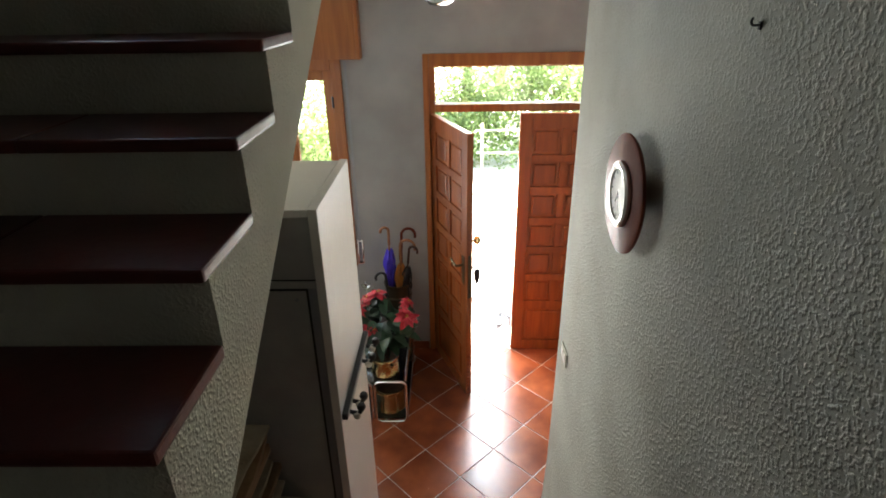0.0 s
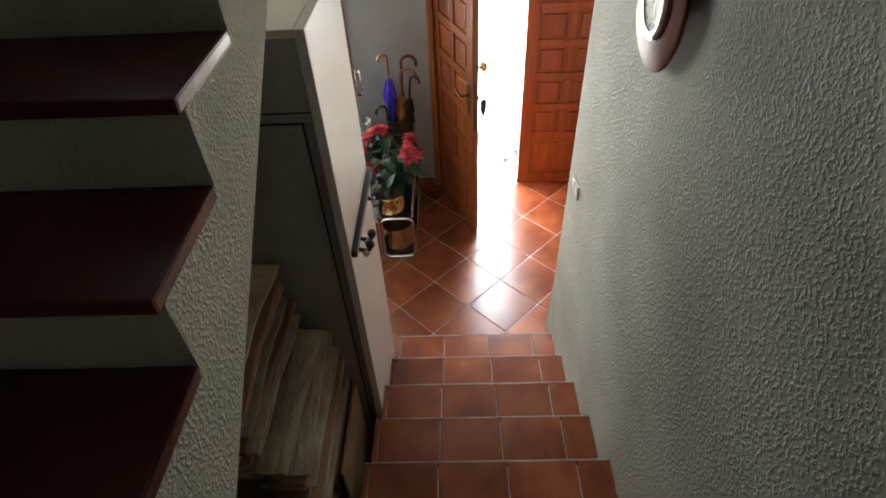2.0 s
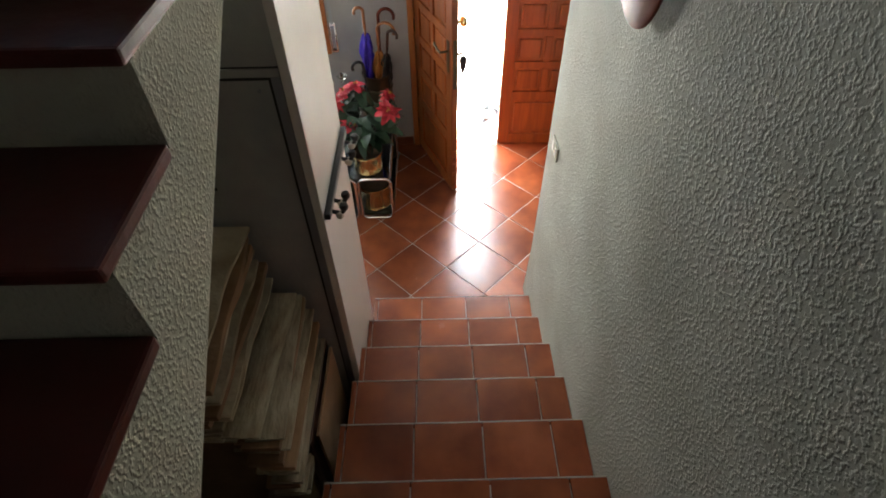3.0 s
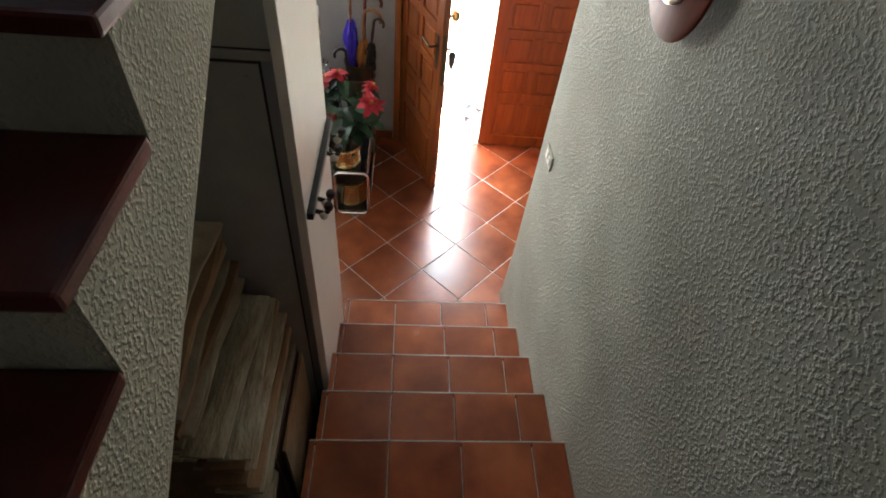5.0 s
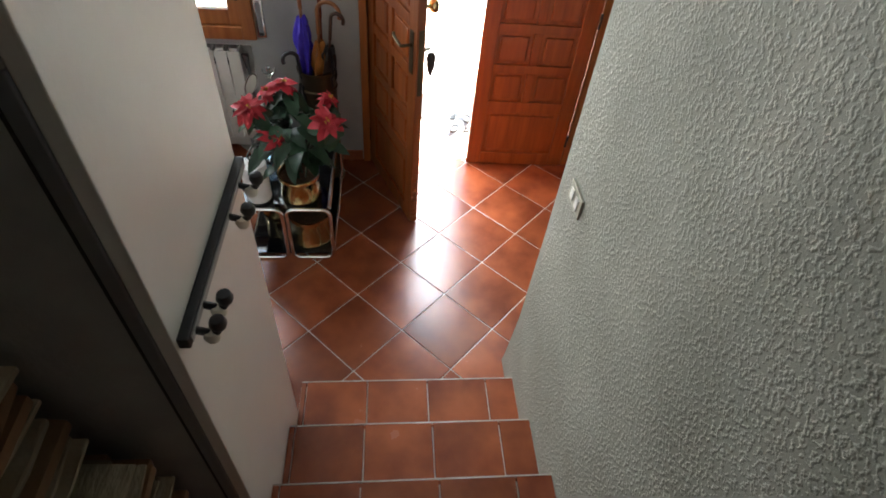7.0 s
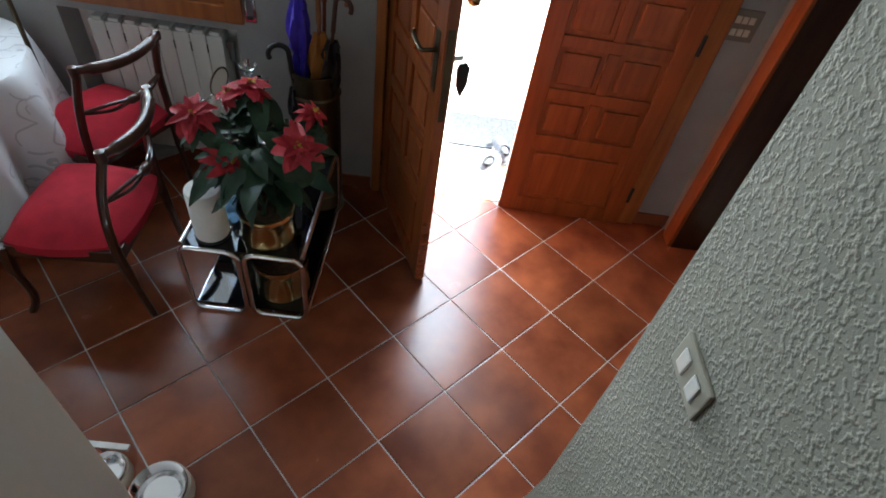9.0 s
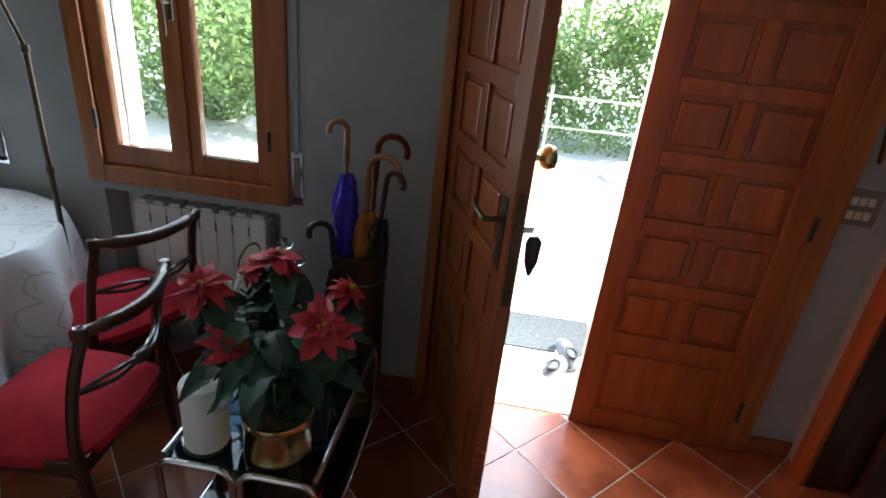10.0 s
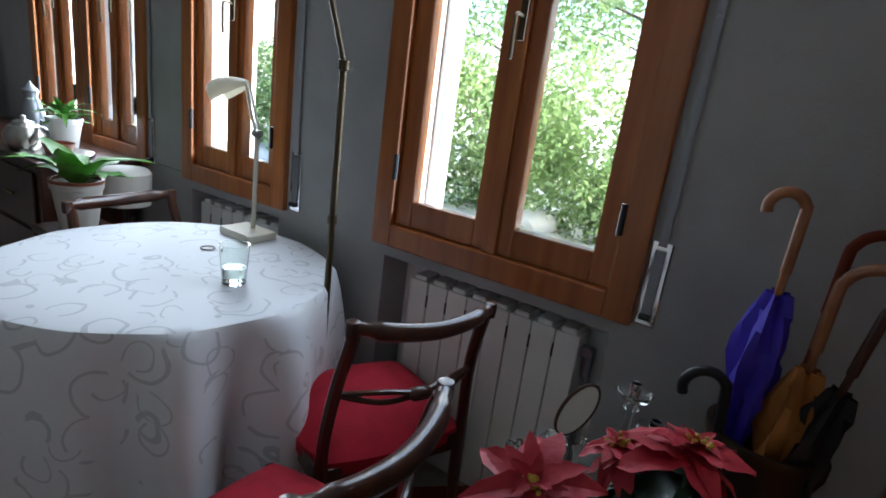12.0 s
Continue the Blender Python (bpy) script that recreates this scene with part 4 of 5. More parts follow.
for k in range(22):
    a = 2 * math.pi * k / 22
    bmesh.ops.create_icosphere(bm, subdivisions=1, radius=0.011, matrix=Matrix.Translation((0.122 * math.cos(a), 0.122 * math.sin(a), 0.348 + 0.008 * math.cos(8 * a))))
part("beaded_rim", bm, CLEARGLASS, bowl, "cut glass beaded rim", False)
mirror = thing("hand_mirror", (-0.835, 1.345, 0.62), "pale oval hand mirror with dark rim standing in the bowl", "hand mirror")
ell = lambda s: [(s * 0.036 * math.cos(a), 0, 0.225 + s * 0.075 * math.sin(a)) for a in [2 * math.pi * k / 28 for k in range(28)]]
bm = bm_lathe([(0, -0.004), (1.0, -0.004), (1.0, 0.004), (0, 0.004)], 32)
bm.transform(Matrix.Translation((0, 0, 0.225)) @ Matrix.Diagonal((0.034, 1, 0.072, 1)) @ Matrix.Rotation(radians(90), 4, "X"))
part("face", bm, DIAL, mirror, "pale oval face")
part("rim", bm_tube(ell(1.0), 0.005, 8, True), CHAIRWOOD, mirror)
part("grip", bm_tube([(0, 0.003, 0.15), (0, 0.003, 0.0)], [0.012, 0.008], 8), DIAL, mirror)
mirror.matrix_world = pose(-0.955, 1.345, 0.64, 0, 24, 35) @ Matrix.Diagonal((0.8, 0.8, 0.8, 1))
plate = thing("glass_plate", (-0.83, 1.20, CZ + 0.002), "blue glass dish on the cart", "dish")
part("dish", bm_lathe([(0, 0.0), (0.05, 0.0), (0.10, 0.018), (0.125, 0.03), (0.122, 0.033), (0.095, 0.022), (0.05, 0.006), (0, 0.006)], 32), BLUEGLASS, plate)


# ---- umbrella stand ----
SX, SY = -0.585, 1.66
st = thing("umbrella_stand", (SX, SY, 0), "tall dull brass umbrella stand by the wall", "umbrella stand")
part("cylinder", bm_lathe([(0, 0.0), (0.115, 0.0), (0.118, 0.01), (0.108, 0.03), (0.105, 0.74), (0.112, 0.755), (0.112, 0.772), (0.10, 0.772), (0.097, 0.04), (0, 0.04)], 36), OLDBRASS, st)
for z in (0.12, 0.66):
    part("band", bm_lathe([(0.1065, z - 0.01), (0.112, z), (0.1065, z + 0.01)], 36), OLDBRASS, st)


def crook(top, foot, r, lean, size, m, name, label, canopy=None, back=0.0):
    """A cane or umbrella: a straight shaft to foot and a bent crook that opens towards lean."""
    u = thing(name, foot, label, "umbrella" if canopy else "walking stick", "sticks in the stand")
    a, b = Vector((0, 0, 0)), Vector(top) - Vector(foot)
    d = (b - a).normalized()
    l = Vector((math.cos(radians(lean)), math.sin(radians(lean)), back)).normalized()
    l = (l - d * l.dot(d)).normalized()
    neck = b - d * size
    pts = [neck + l * (size * (1 - math.cos(radians(t)))) + d * (size * math.sin(radians(t))) for t in range(0, 201, 20)]
    part("crook_handle", bm_tube(curve([neck - d * 0.12, neck] + pts[1:], 2), r * 1.15, 10), m, u)
    part("shaft", bm_tube([a, neck - d * 0.12], r * 0.8, 8), m, u)
    if canopy:
        s0, s1 = neck - d * 0.16, neck - d * 0.62
        bm = bmesh.new()
        rings = []
        side = d.orthogonal().normalized()
        up = d.cross(side)
        rr = random.Random(7)
        for i in range(13):
            t = i / 12
            c = s0.lerp(s1, t)
            rad = (0.011 + 0.026 * math.sin(math.pi * min(1, t * 1.15 + 0.08)) ** 0.7)
            rings.append([bm.verts.new(c + rad * (1 + 0.38 * math.cos(5 * q + 5 * t) + rr.uniform(-0.28, 0.28)) * (math.cos(q) * side + math.sin(q) * up)) for q in [2 * math.pi * k / 20 for k in range(20)]])
        for p, q in zip(rings, rings[1:]):
            for k in range(20):
                bm.faces.new([p[k], p[(k + 1) % 20], q[(k + 1) % 20], q[k]])
        part("canopy", bm, canopy, u)


fz = 0.045
crook((-0.635, 1.63, 1.258), (-0.65, 1.70, fz), 0.0095, 190, 0.031, CANE, "umbrella", "furled blue umbrella with a wooden crook handle", BLUECLOTH)
crook((-0.55, 1.62, 1.16), (-0.565, 1.68, fz), 0.0095, -10, 0.060, CANE, "umbrella", "furled amber umbrella with a broad cane crook", ORANGECLOTH)
crook((-0.545, 1.73, 1.205), (-0.575, 1.69, fz), 0.0095, 0, 0.055, REDWOOD, "walking_stick", "red-brown walking stick with a round crook")
crook((-0.475, 1.60, 1.115), (-0.60, 1.68, fz), 0.0085, -20, 0.035, DARKWOOD, "umbrella", "furled dark umbrella with a varnished crook", BLACK)
crook((-0.675, 1.58, 0.90), (-0.61, 1.66, fz), 0.0095, 200, 0.040, BLACK, "umbrella", "black umbrella with a black plastic crook", BLACK)


# ---- chairs ----
def chair():
    c = thing("dining_chair", (0, 0, 0), "mahogany dining chair with red velvet seat and curved top rail", "chair", "chairs round the table")
    for s in (-1, 1):
        part("back_post", bm_tube(curve([(0.0, s * 0.21, 0.0), (-0.025, s * 0.215, 0.22), (-0.035, s * 0.22, 0.43), (-0.02, s * 0.205, 0.62), (0.03, s * 0.19, 0.805)]), [0.014] * 6 + [0.019] * 6 + [0.017] * 12 + [0.015], 8), CHAIRWOOD, c)
        part("front_leg", bm_tube(curve([(-0.43, s * 0.225, 0.385), (-0.445, s * 0.225, 0.25), (-0.43, s * 0.225, 0.10), (-0.47, s * 0.23, 0.0)]), [0.021] * 7 + [0.015] * 12, 8), CHAIRWOOD, c)
        part("side_rail", bm_box(-0.42, s * 0.222 - 0.012, 0.335, -0.03, s * 0.222 + 0.012, 0.392, bevel=0.004), CHAIRWOOD, c)
        part("finial", bm_lathe([(0, -0.024), (0.016, -0.022), (0.018, 0), (0.016, 0.018), (0, 0.022)], 12, (0.034, s * 0.2, 0.815)), CHAIRWOOD, c)
    part("front_rail", bm_box(-0.445, -0.21, 0.335, -0.42, 0.21, 0.392, bevel=0.004), CHAIRWOOD, c)
    part("back_rail", bm_box(-0.045, -0.205, 0.335, -0.022, 0.205, 0.392, bevel=0.004), CHAIRWOOD, c)
    part("top_rail", bm_tube(curve([(0.034, -0.2, 0.818), (0.07, -0.11, 0.808), (0.085, 0, 0.803), (0.07, 0.11, 0.808), (0.034, 0.2, 0.818)]), [0.015] * 4 + [0.021] * 17 + [0.015] * 4, 10, flat=1.1), CHAIRWOOD, c)
    for dz in (-0.012, 0.012):
        part("cross_rail", bm_tube(curve([(-0.018, -0.205, 0.615), (0.03, -0.10, 0.612 + 1.2 * dz), (0.045, 0, 0.612 + 0.3 * dz), (0.03, 0.10, 0.612 + 1.2 * dz), (-0.018, 0.205, 0.615)]), 0.0075, 8), CHAIRWOOD, c)
    part("knot", bm_tube([(0.045, -0.035, 0.612), (0.047, -0.02, 0.612), (0.047, 0.02, 0.612), (0.045, 0.035, 0.612)], [0.008, 0.019, 0.019, 0.008], 10), CHAIRWOOD, c)
    bm = bmesh.new()
    n = 14
    grid = {}
    for i in range(n + 1):
        for j in range(n + 1):
            u, v = 2 * i / n - 1, 2 * j / n - 1
            x = -0.225 + 0.222 * u
            w = 0.258 - 0.022 * (u * 0.5 + 0.5)
            edge = max(abs(u), abs(v))
            z = 0.405 + 0.10 * (1 - edge ** 4) * (0.62 + 0.38 * (1 - u * u) * (1 - v * v)) + 0.0
            grid[i, j] = bm.verts.new((-0.225 + (x + 0.225) * (1 - 0.13 * v * v), w * v * (1 - 0.13 * u * u), z))
    for i in range(n):
        for j in range(n):
            bm.faces.new([grid[i, j], grid[i + 1, j], grid[i + 1, j + 1], grid[i, j + 1]])
    rim = bmesh.ops.extrude_edge_only(bm, edges=[e for e in bm.edges if e.is_boundary])
    for v in [g for g in rim["geom"] if isinstance(g, bmesh.types.BMVert)]:
        v.co.z -= 0.038
    bmesh.ops.recalc_face_normals(bm, faces=bm.faces)
    part("seat", bm, VELVET, c, "plump red velvet seat")
    return c


ch = chair()
ch.matrix_world = pose(-1.127, 1.04, 0, 0, 0, 4)
copy_thing(ch, pose(-1.36, 1.50, 0, 0, 0, -22))
copy_thing(ch, pose(-2.68, 1.46, 0, 0, 0, 187))

# ---- table ----
TX, TY, TZ = -2.15, 1.305, 0.755
RX, RY = 0.485, 0.485
tb = thing("dining_table", (TX, TY, 0), "round dining table hidden under a white cloth", "table")
part("tabletop", bm_lathe([(0, TZ - 0.03), (0.56, TZ - 0.03), (0.57, TZ - 0.02), (0.56, TZ - 0.006), (0, TZ - 0.006)], 48), DARKWOOD, tb)
tb.children[0].matrix_local = Matrix.Diagonal((0.83, 0.83, 1, 1))
part("pedestal", bm_lathe([(0, 0), (0.20, 0), (0.20, 0.03), (0.05, 0.08), (0.045, TZ - 0.031), (0, TZ - 0.031)], 24), DARKWOOD, tb)


def tablecloth():
    bm = bmesh.new()
    uv = bm.loops.layers.uv.new("UVMap")
    seg = 160
    prof = [(0.0, 0.0), (0.25, 0.0), (0.5, 0.0), (0.75, 0.0), (0.94, 0.0), (0.985, -0.004), (1.0, -0.02)] + [(1.0, -0.02 - 0.64 * t / 12) for t in range(1, 13)]
    ln = [0]
    for (r0, z0), (r1, z1) in zip(prof, prof[1:]):
        ln.append(ln[-1] + math.hypot((r1 - r0) * 0.54, z1 - z0))
    rings = []
    for k, (r, z) in enumerate(prof):
        ring = []
        drop = min(1, max(0, -z / 0.6))
        for i in range(seg if r else 1):
            a = 2 * math.pi * i / seg
            fold = math.sin(8 * a + 0.9 * math.sin(2 * a)) * 0.55 + 0.32 * math.sin(13 * a + 1.3) + 0.22 * math.sin(3 * a)
            q = r * (1 + drop ** 0.6 * (0.24 * fold + 0.03))
            ring.append((bm.verts.new((RX * q * math.cos(a), RY * q * math.sin(a), z)), (0.5 + ln[k] * math.cos(a), 0.5 + ln[k] * math.sin(a)) if z > -0.01 else (0.54 * a, 3 + ln[k])))
        rings.append(ring)
    for k in range(len(rings) - 1):
        A, B = rings[k], rings[k + 1]
        for i in range(seg):
            j = (i + 1) % seg
            quad = [A[0], B[i], B[j]] if len(A) == 1 else [A[i], B[i], B[j], A[j]]
            f = bm.faces.new([q[0] for q in quad])
            side = prof[k + 1][1] < -0.01
            for lp, q in zip(f.loops, quad):
                if side:
                    ang = math.atan2(q[0].co.y / RY, q[0].co.x / RX) % (2 * math.pi)
                    if i == seg - 1 and ang < 1:
                        ang += 2 * math.pi
                    lp[uv].uv = (0.54 * ang, 3 + (ln[k] if q in A else ln[k + 1]))
                else:
                    lp[uv].uv = q[1]
    bmesh.ops.recalc_face_normals(bm, faces=bm.faces)
    ob = part("tablecloth", bm, CLOTH)
    ob.location = (TX, TY, TZ + 0.003)
    tagged(ob, "white damask tablecloth with grey loops, hanging in folds", "tablecloth")


tablecloth()
TT = TZ + 0.004


def desk_lamp():
    d = thing("desk_lamp", (-2.262, 1.665, TT), "cream metal desk lamp with jointed arm and half-round shade", "lamp")
    part("base", bm_box(-0.085, -0.06, 0, 0.085, 0.06, 0.028, bevel=0.006), CREAM, d)
    part("lower_arm", bm_tube([(0.0, 0.02, 0.028), (0.008, 0.02, 0.365)], 0.008, 10), CREAM, d)
    part("joint", bm_tube([(-0.008, 0.02, 0.37), (0.022, 0.02, 0.37)], 0.014, 10), SILVER, d)
    for y in (0.012, 0.028):
        part("upper_arm", bm_tube([(0.008, y, 0.37), (-0.022, y - 0.025, 0.535)], 0.005, 8), SILVER, d)
    bm = bmesh.new()
    n, m = 16, 12
    rows = []
    for i in range(m + 1):
        t = i / m
        rad = 0.066 * math.sin(math.pi * (0.12 + 0.88 * t) * 0.62) + 0.006
        rows.append([bm.verts.new((-0.12 * t, rad * math.cos(math.pi * k / n), rad * 0.9 * math.sin(math.pi * k / n))) for k in range(n + 1)])
    for a, b in zip(rows, rows[1:]):
        for k in range(n):
            bm.faces.new([a[k], a[k + 1], b[k + 1], b[k]])
    bmesh.ops.solidify(bm, geom=bm.faces[:], thickness=0.003)
    bmesh.ops.recalc_face_normals(bm, faces=bm.faces)
    sh = part("shade", bm, CREAM, d)
    sh.matrix_local = pose(-0.01, -0.005, 0.53, 0, -32, 34)


desk_lamp()
gl = thing("drinking_glass", (-1.905, 1.352, TT), "clear green-tinted drinking glass with some water", "glass")
part("tumbler", bm_lathe([(0, 0.0), (0.031, 0.0), (0.033, 0.004), (0.042, 0.115), (0.040, 0.115), (0.030, 0.012), (0, 0.010)], 28), CLEARGLASS, gl)
part("water", bm_lathe([(0, 0.0125), (0.0295, 0.0125), (0.0335, 0.05), (0, 0.05)], 28), CLEARGLASS, gl)
tagged(part("bangle", bm_tube([(-2.21 + 0.022 * math.cos(a), 1.47 + 0.022 * math.sin(a), TT + 0.002) for a in [2 * math.pi * k / 24 for k in range(24)]], 0.002, 6, True), OLDBRASS), "thin brass ring lying on the tablecloth", "ring")


def floor_lamp():
    f = thing("floor_lamp", (-1.735, 1.55, 0), "slender brass floor lamp with an angled arm", "lamp")
    part("base", bm_lathe([(0, 0), (0.12, 0), (0.125, 0.01), (0.11, 0.022), (0.02, 0.03), (0, 0.03)], 28), BRASS, f)
    part("pole", bm_tube([(0, 0, 0.03), (0, 0, 0.96), (0, 0, 1.37)], [0.010, 0.010, 0.010], 10), OLDBRASS, f)
    part("collar", bm_tube([(0, 0, 0.95), (0, 0, 0.975)], 0.014, 10), OLDBRASS, f)
    part("joint", bm_lathe([(0, -0.016), (0.015, -0.012), (0.015, 0.012), (0, 0.016)], 12, (0, 0, 1.385)), OLDBRASS, f)
    part("arm", bm_tube([(0, 0, 1.39), (-0.27, 0.06, 1.94)], 0.008, 10), OLDBRASS, f)
    bm = bm_lathe([(0.028, 0.0), (0.05, -0.03), (0.07, -0.10), (0.067, -0.10), (0.046, -0.03), (0.024, -0.002)], 24)
    bm.transform(Matrix.Translation((-0.28, 0.06, 1.96)))
    part("shade", bm, BRASS, f)


floor_lamp()

# ---- sideboard end of the room ----
def sideboard():
    s = thing("sideboard", (-4.0, 1.60, 0), "dark mahogany sideboard against the window wall", "sideboard")
    part("carcass", bm_box(-0.72, -0.20, 0.10, 0.72, 0.20, 0.829, bevel=0.006), CHAIRWOOD, s)
    part("top", bm_box(-0.75, -0.225, 0.83, 0.75, 0.22, 0.86, bevel=0.008), CHAIRWOOD, s)
    for k in range(3):
        d = part("drawer", bm_box(-0.69 + 0.46 * k, -0.212, 0.56, -0.25 + 0.46 * k, -0.2005, 0.80, bevel=0.006), CHAIRWOOD, s)
        part("handle", bm_tube([(-0.51 + 0.46 * k, -0.225, 0.68), (-0.43 + 0.46 * k, -0.225, 0.68)], 0.006, 8), BRASS, d)
        part("cupboard_door", bm_box(-0.69 + 0.46 * k, -0.212, 0.13, -0.25 + 0.46 * k, -0.2005, 0.54, bevel=0.006), CHAIRWOOD, s)
    for x in (-0.66, 0.66):
        for y in (-0.15, 0.15):
            part("leg", bm_tube([(x, y, 0.10), (x, y, 0.0)], [0.025, 0.016], 8), CHAIRWOOD, s)


sideboard()
S_T = 0.86
tr = thing("silver_tray", (-3.42, 1.53, S_T), "round silver tray on the sideboard", "tray")
part("tray", bm_lathe([(0, 0), (0.12, 0), (0.14, 0.012), (0.138, 0.015), (0.118, 0.005), (0, 0.005)], 32), SILVER, tr)


def vessel(name, at, label, cat, m, prof, spout=0.0):
    v = thing(name, at, label, cat, "ware on the sideboard")
    part("body", bm_lathe(prof, 28), m, v)
    if spout:
        part("spout", bm_tube(curve([(spout * 0.8, 0, spout * 0.5), (spout * 1.5, 0, spout * 1.0), (spout * 1.7, 0, spout * 1.5)]), [0.014] * 7 + [0.008] * 6, 8), m, v)
        part("handle", bm_tube(curve([(-spout * 0.8, 0, spout * 0.5), (-spout * 1.6, 0, spout * 0.9), (-spout * 0.8, 0, spout * 1.5)]), 0.007, 8), m, v)
    return v


vessel("silver_teapot", (-3.58, 1.46, S_T), "round silver teapot on the sideboard", "teapot", SILVER, [(0, 0), (0.05, 0), (0.075, 0.03), (0.08, 0.07), (0.06, 0.105), (0.045, 0.11), (0.04, 0.125), (0.012, 0.135), (0.012, 0.15), (0, 0.155)], 0.08)
vessel("silver_sugar_bowl", (-3.68, 1.55, S_T), "small lidded silver bowl on the sideboard", "bowl", SILVER, [(0, 0), (0.035, 0), (0.055, 0.03), (0.055, 0.06), (0.035, 0.085), (0.01, 0.095), (0, 0.11)])
vessel("dark_jug", (-3.98, 1.64, S_T), "tall dark pewter jug on the sideboard", "jug", GREYMETAL, [(0, 0), (0.05, 0), (0.055, 0.02), (0.065, 0.09), (0.045, 0.16), (0.03, 0.20), (0.038, 0.23), (0.02, 0.25), (0.0, 0.28)], 0.065)
vessel("clay_bowl", (-3.42, 1.53, S_T + 0.006), "small brown clay bowl on the tray", "bowl", RISER, [(0, 0), (0.05, 0), (0.065, 0.05), (0.06, 0.05), (0.045, 0.008), (0, 0.008)])


def pot_plant(at, r, h, name, label, leaf_mat, n, ln, spread, potm=TERRAPOT, rim=RISER):
    p = thing(name, at, label, "plant", "plants by the window")
    part("pot", bm_lathe([(0, 0), (r * 0.75, 0), (r, h * 0.86), (r * 1.06, h * 0.87), (r * 1.08, h), (r * 0.98, h), (r * 0.94, h * 0.85), (0, h * 0.84)], 28), potm, p)
    part("rim", bm_lathe([(r * 1.02, h), (r * 1.10, h), (r * 1.10, h + 0.012), (r * 0.98, h + 0.012), (r * 0.98, h)], 28), rim, p)
    part("soil", bm_lathe([(0, h * 0.9), (r * 0.96, h * 0.9)], 20), SOIL, p)
    q = random.Random(n)
    shapes = [mesh_of("leaf", leaf_bm(ln * s, ln * w, d, 0.3), leaf_mat, True) for s, w, d in ((1.0, 0.16, 0.5), (0.75, 0.2, 0.3), (1.2, 0.14, 0.8))]
    for k in range(n):
        ob = new("leaf", q.choice(shapes))
        ob.parent = p
        a = q.uniform(0, 360)
        ob.matrix_local = pose(0.02 * math.cos(radians(a)), 0.02 * math.sin(radians(a)), h * 0.9 + q.uniform(0, 0.06), 0, -q.uniform(20, spread), a)


FRESH = mat("fresh_green_leaf", (0.06, 0.20, 0.02), 0.45, col2=(0.14, 0.32, 0.05), scale=15, rand=0.25)
pot_plant((-3.62, 1.64, S_T), 0.07, 0.13, "green_herb_pot", "bushy bright green herb in a white pot", FRESH, 26, 0.10, 75, WHITEMETAL, WHITEMETAL)
stool = thing("plant_stool", (-2.95, 1.40, 0), "low dark wooden plant stool", "stool")
part("top", bm_box(-0.12, -0.12, 0.63, 0.12, 0.12, 0.66, bevel=0.005), DARKWOOD, stool)
for x in (-0.10, 0.10):
    for y in (-0.10, 0.10):
        part("leg", bm_tube([(x, y, 0.63), (x * 1.1, y * 1.1, 0)], [0.018, 0.014], 8), DARKWOOD, stool)
pot_plant((-2.95, 1.40, 0.66), 0.085, 0.18, "strap_leaf_plant", "leggy strap-leaved plant in a white pot with clay rim", FRESH, 12, 0.24, 62)
cd = thing("iron_candelabrum", (-3.09, 1.65, 0), "black wrought iron stand with curled arms carrying a white drum", "stand")
part("post", bm_tube([(0, 0, 0), (0, 0, 0.70)], 0.011, 8), BLACK, cd)
part("drum", bm_lathe([(0, 0.70), (0.10, 0.70), (0.105, 0.84), (0.09, 0.855), (0, 0.87)], 28), TERRAPOT, cd, "white drum")
for k in range(3):
    a = radians(120 * k + 20)
    part("arm", bm_tube([Vector((p[0] * math.cos(a), p[0] * math.sin(a), p[1])) for p in ((0.0, 0.52), (0.06, 0.50), (0.11, 0.53), (0.12, 0.60), (0.09, 0.62))], 0.007, 8), BLACK, cd)
    part("foot", bm_tube([Vector((p[0] * math.cos(a), p[0] * math.sin(a), p[1])) for p in ((0.0, 0.10), (0.08, 0.07), (0.14, 0.01))], 0.008, 8), BLACK, cd)
rolls = thing("wrapped_pictures", (-4.95, 1.62, 0), "pale wrapped boards leaning in the corner", "boards")
for k, (x, h, a) in enumerate(((0.0, 1.35, 4), (0.10, 1.15, 6))):
    b = part("board", bm_box(-0.16, -0.012, 0, 0.16, 0.012, h, bevel=0.004), DIAL, rolls)
    b.matrix_local = pose(x, -0.06 * k, 0.0, -a, 0, 30)
tagged(part("rug", bm_box(-4.2, -0.6, 0.0, -2.75, 0.95, 0.012, bevel=0.004), RUG), "worn patterned woollen rug on the tiles", "rug")
bench = thing("low_bench", (-2.35, 0.42, 0), "low dark wooden bench beside the table", "bench")
part("seat", bm_box(-0.38, -0.20, 0.36, 0.38, 0.20, 0.41, bevel=0.008), DARKWOOD, bench)
part("apron", bm_box(-0.35, -0.17, 0.08, 0.35, 0.17, 0.359, bevel=0.004), DARKWOOD, bench)
for x in (-0.33, 0.33):
    for y in (-0.15, 0.15):
        part("leg", bm_box(x - 0.02, y - 0.02, 0, x + 0.02, y + 0.02, 0.0795), DARKWOOD, bench)

# ---- pet bowls by the cupboard ----
pb = thing("pet_bowl_stand", (-0.845, 0.09, 0), "steel pet bowls in a low wire stand", "pet bowls")
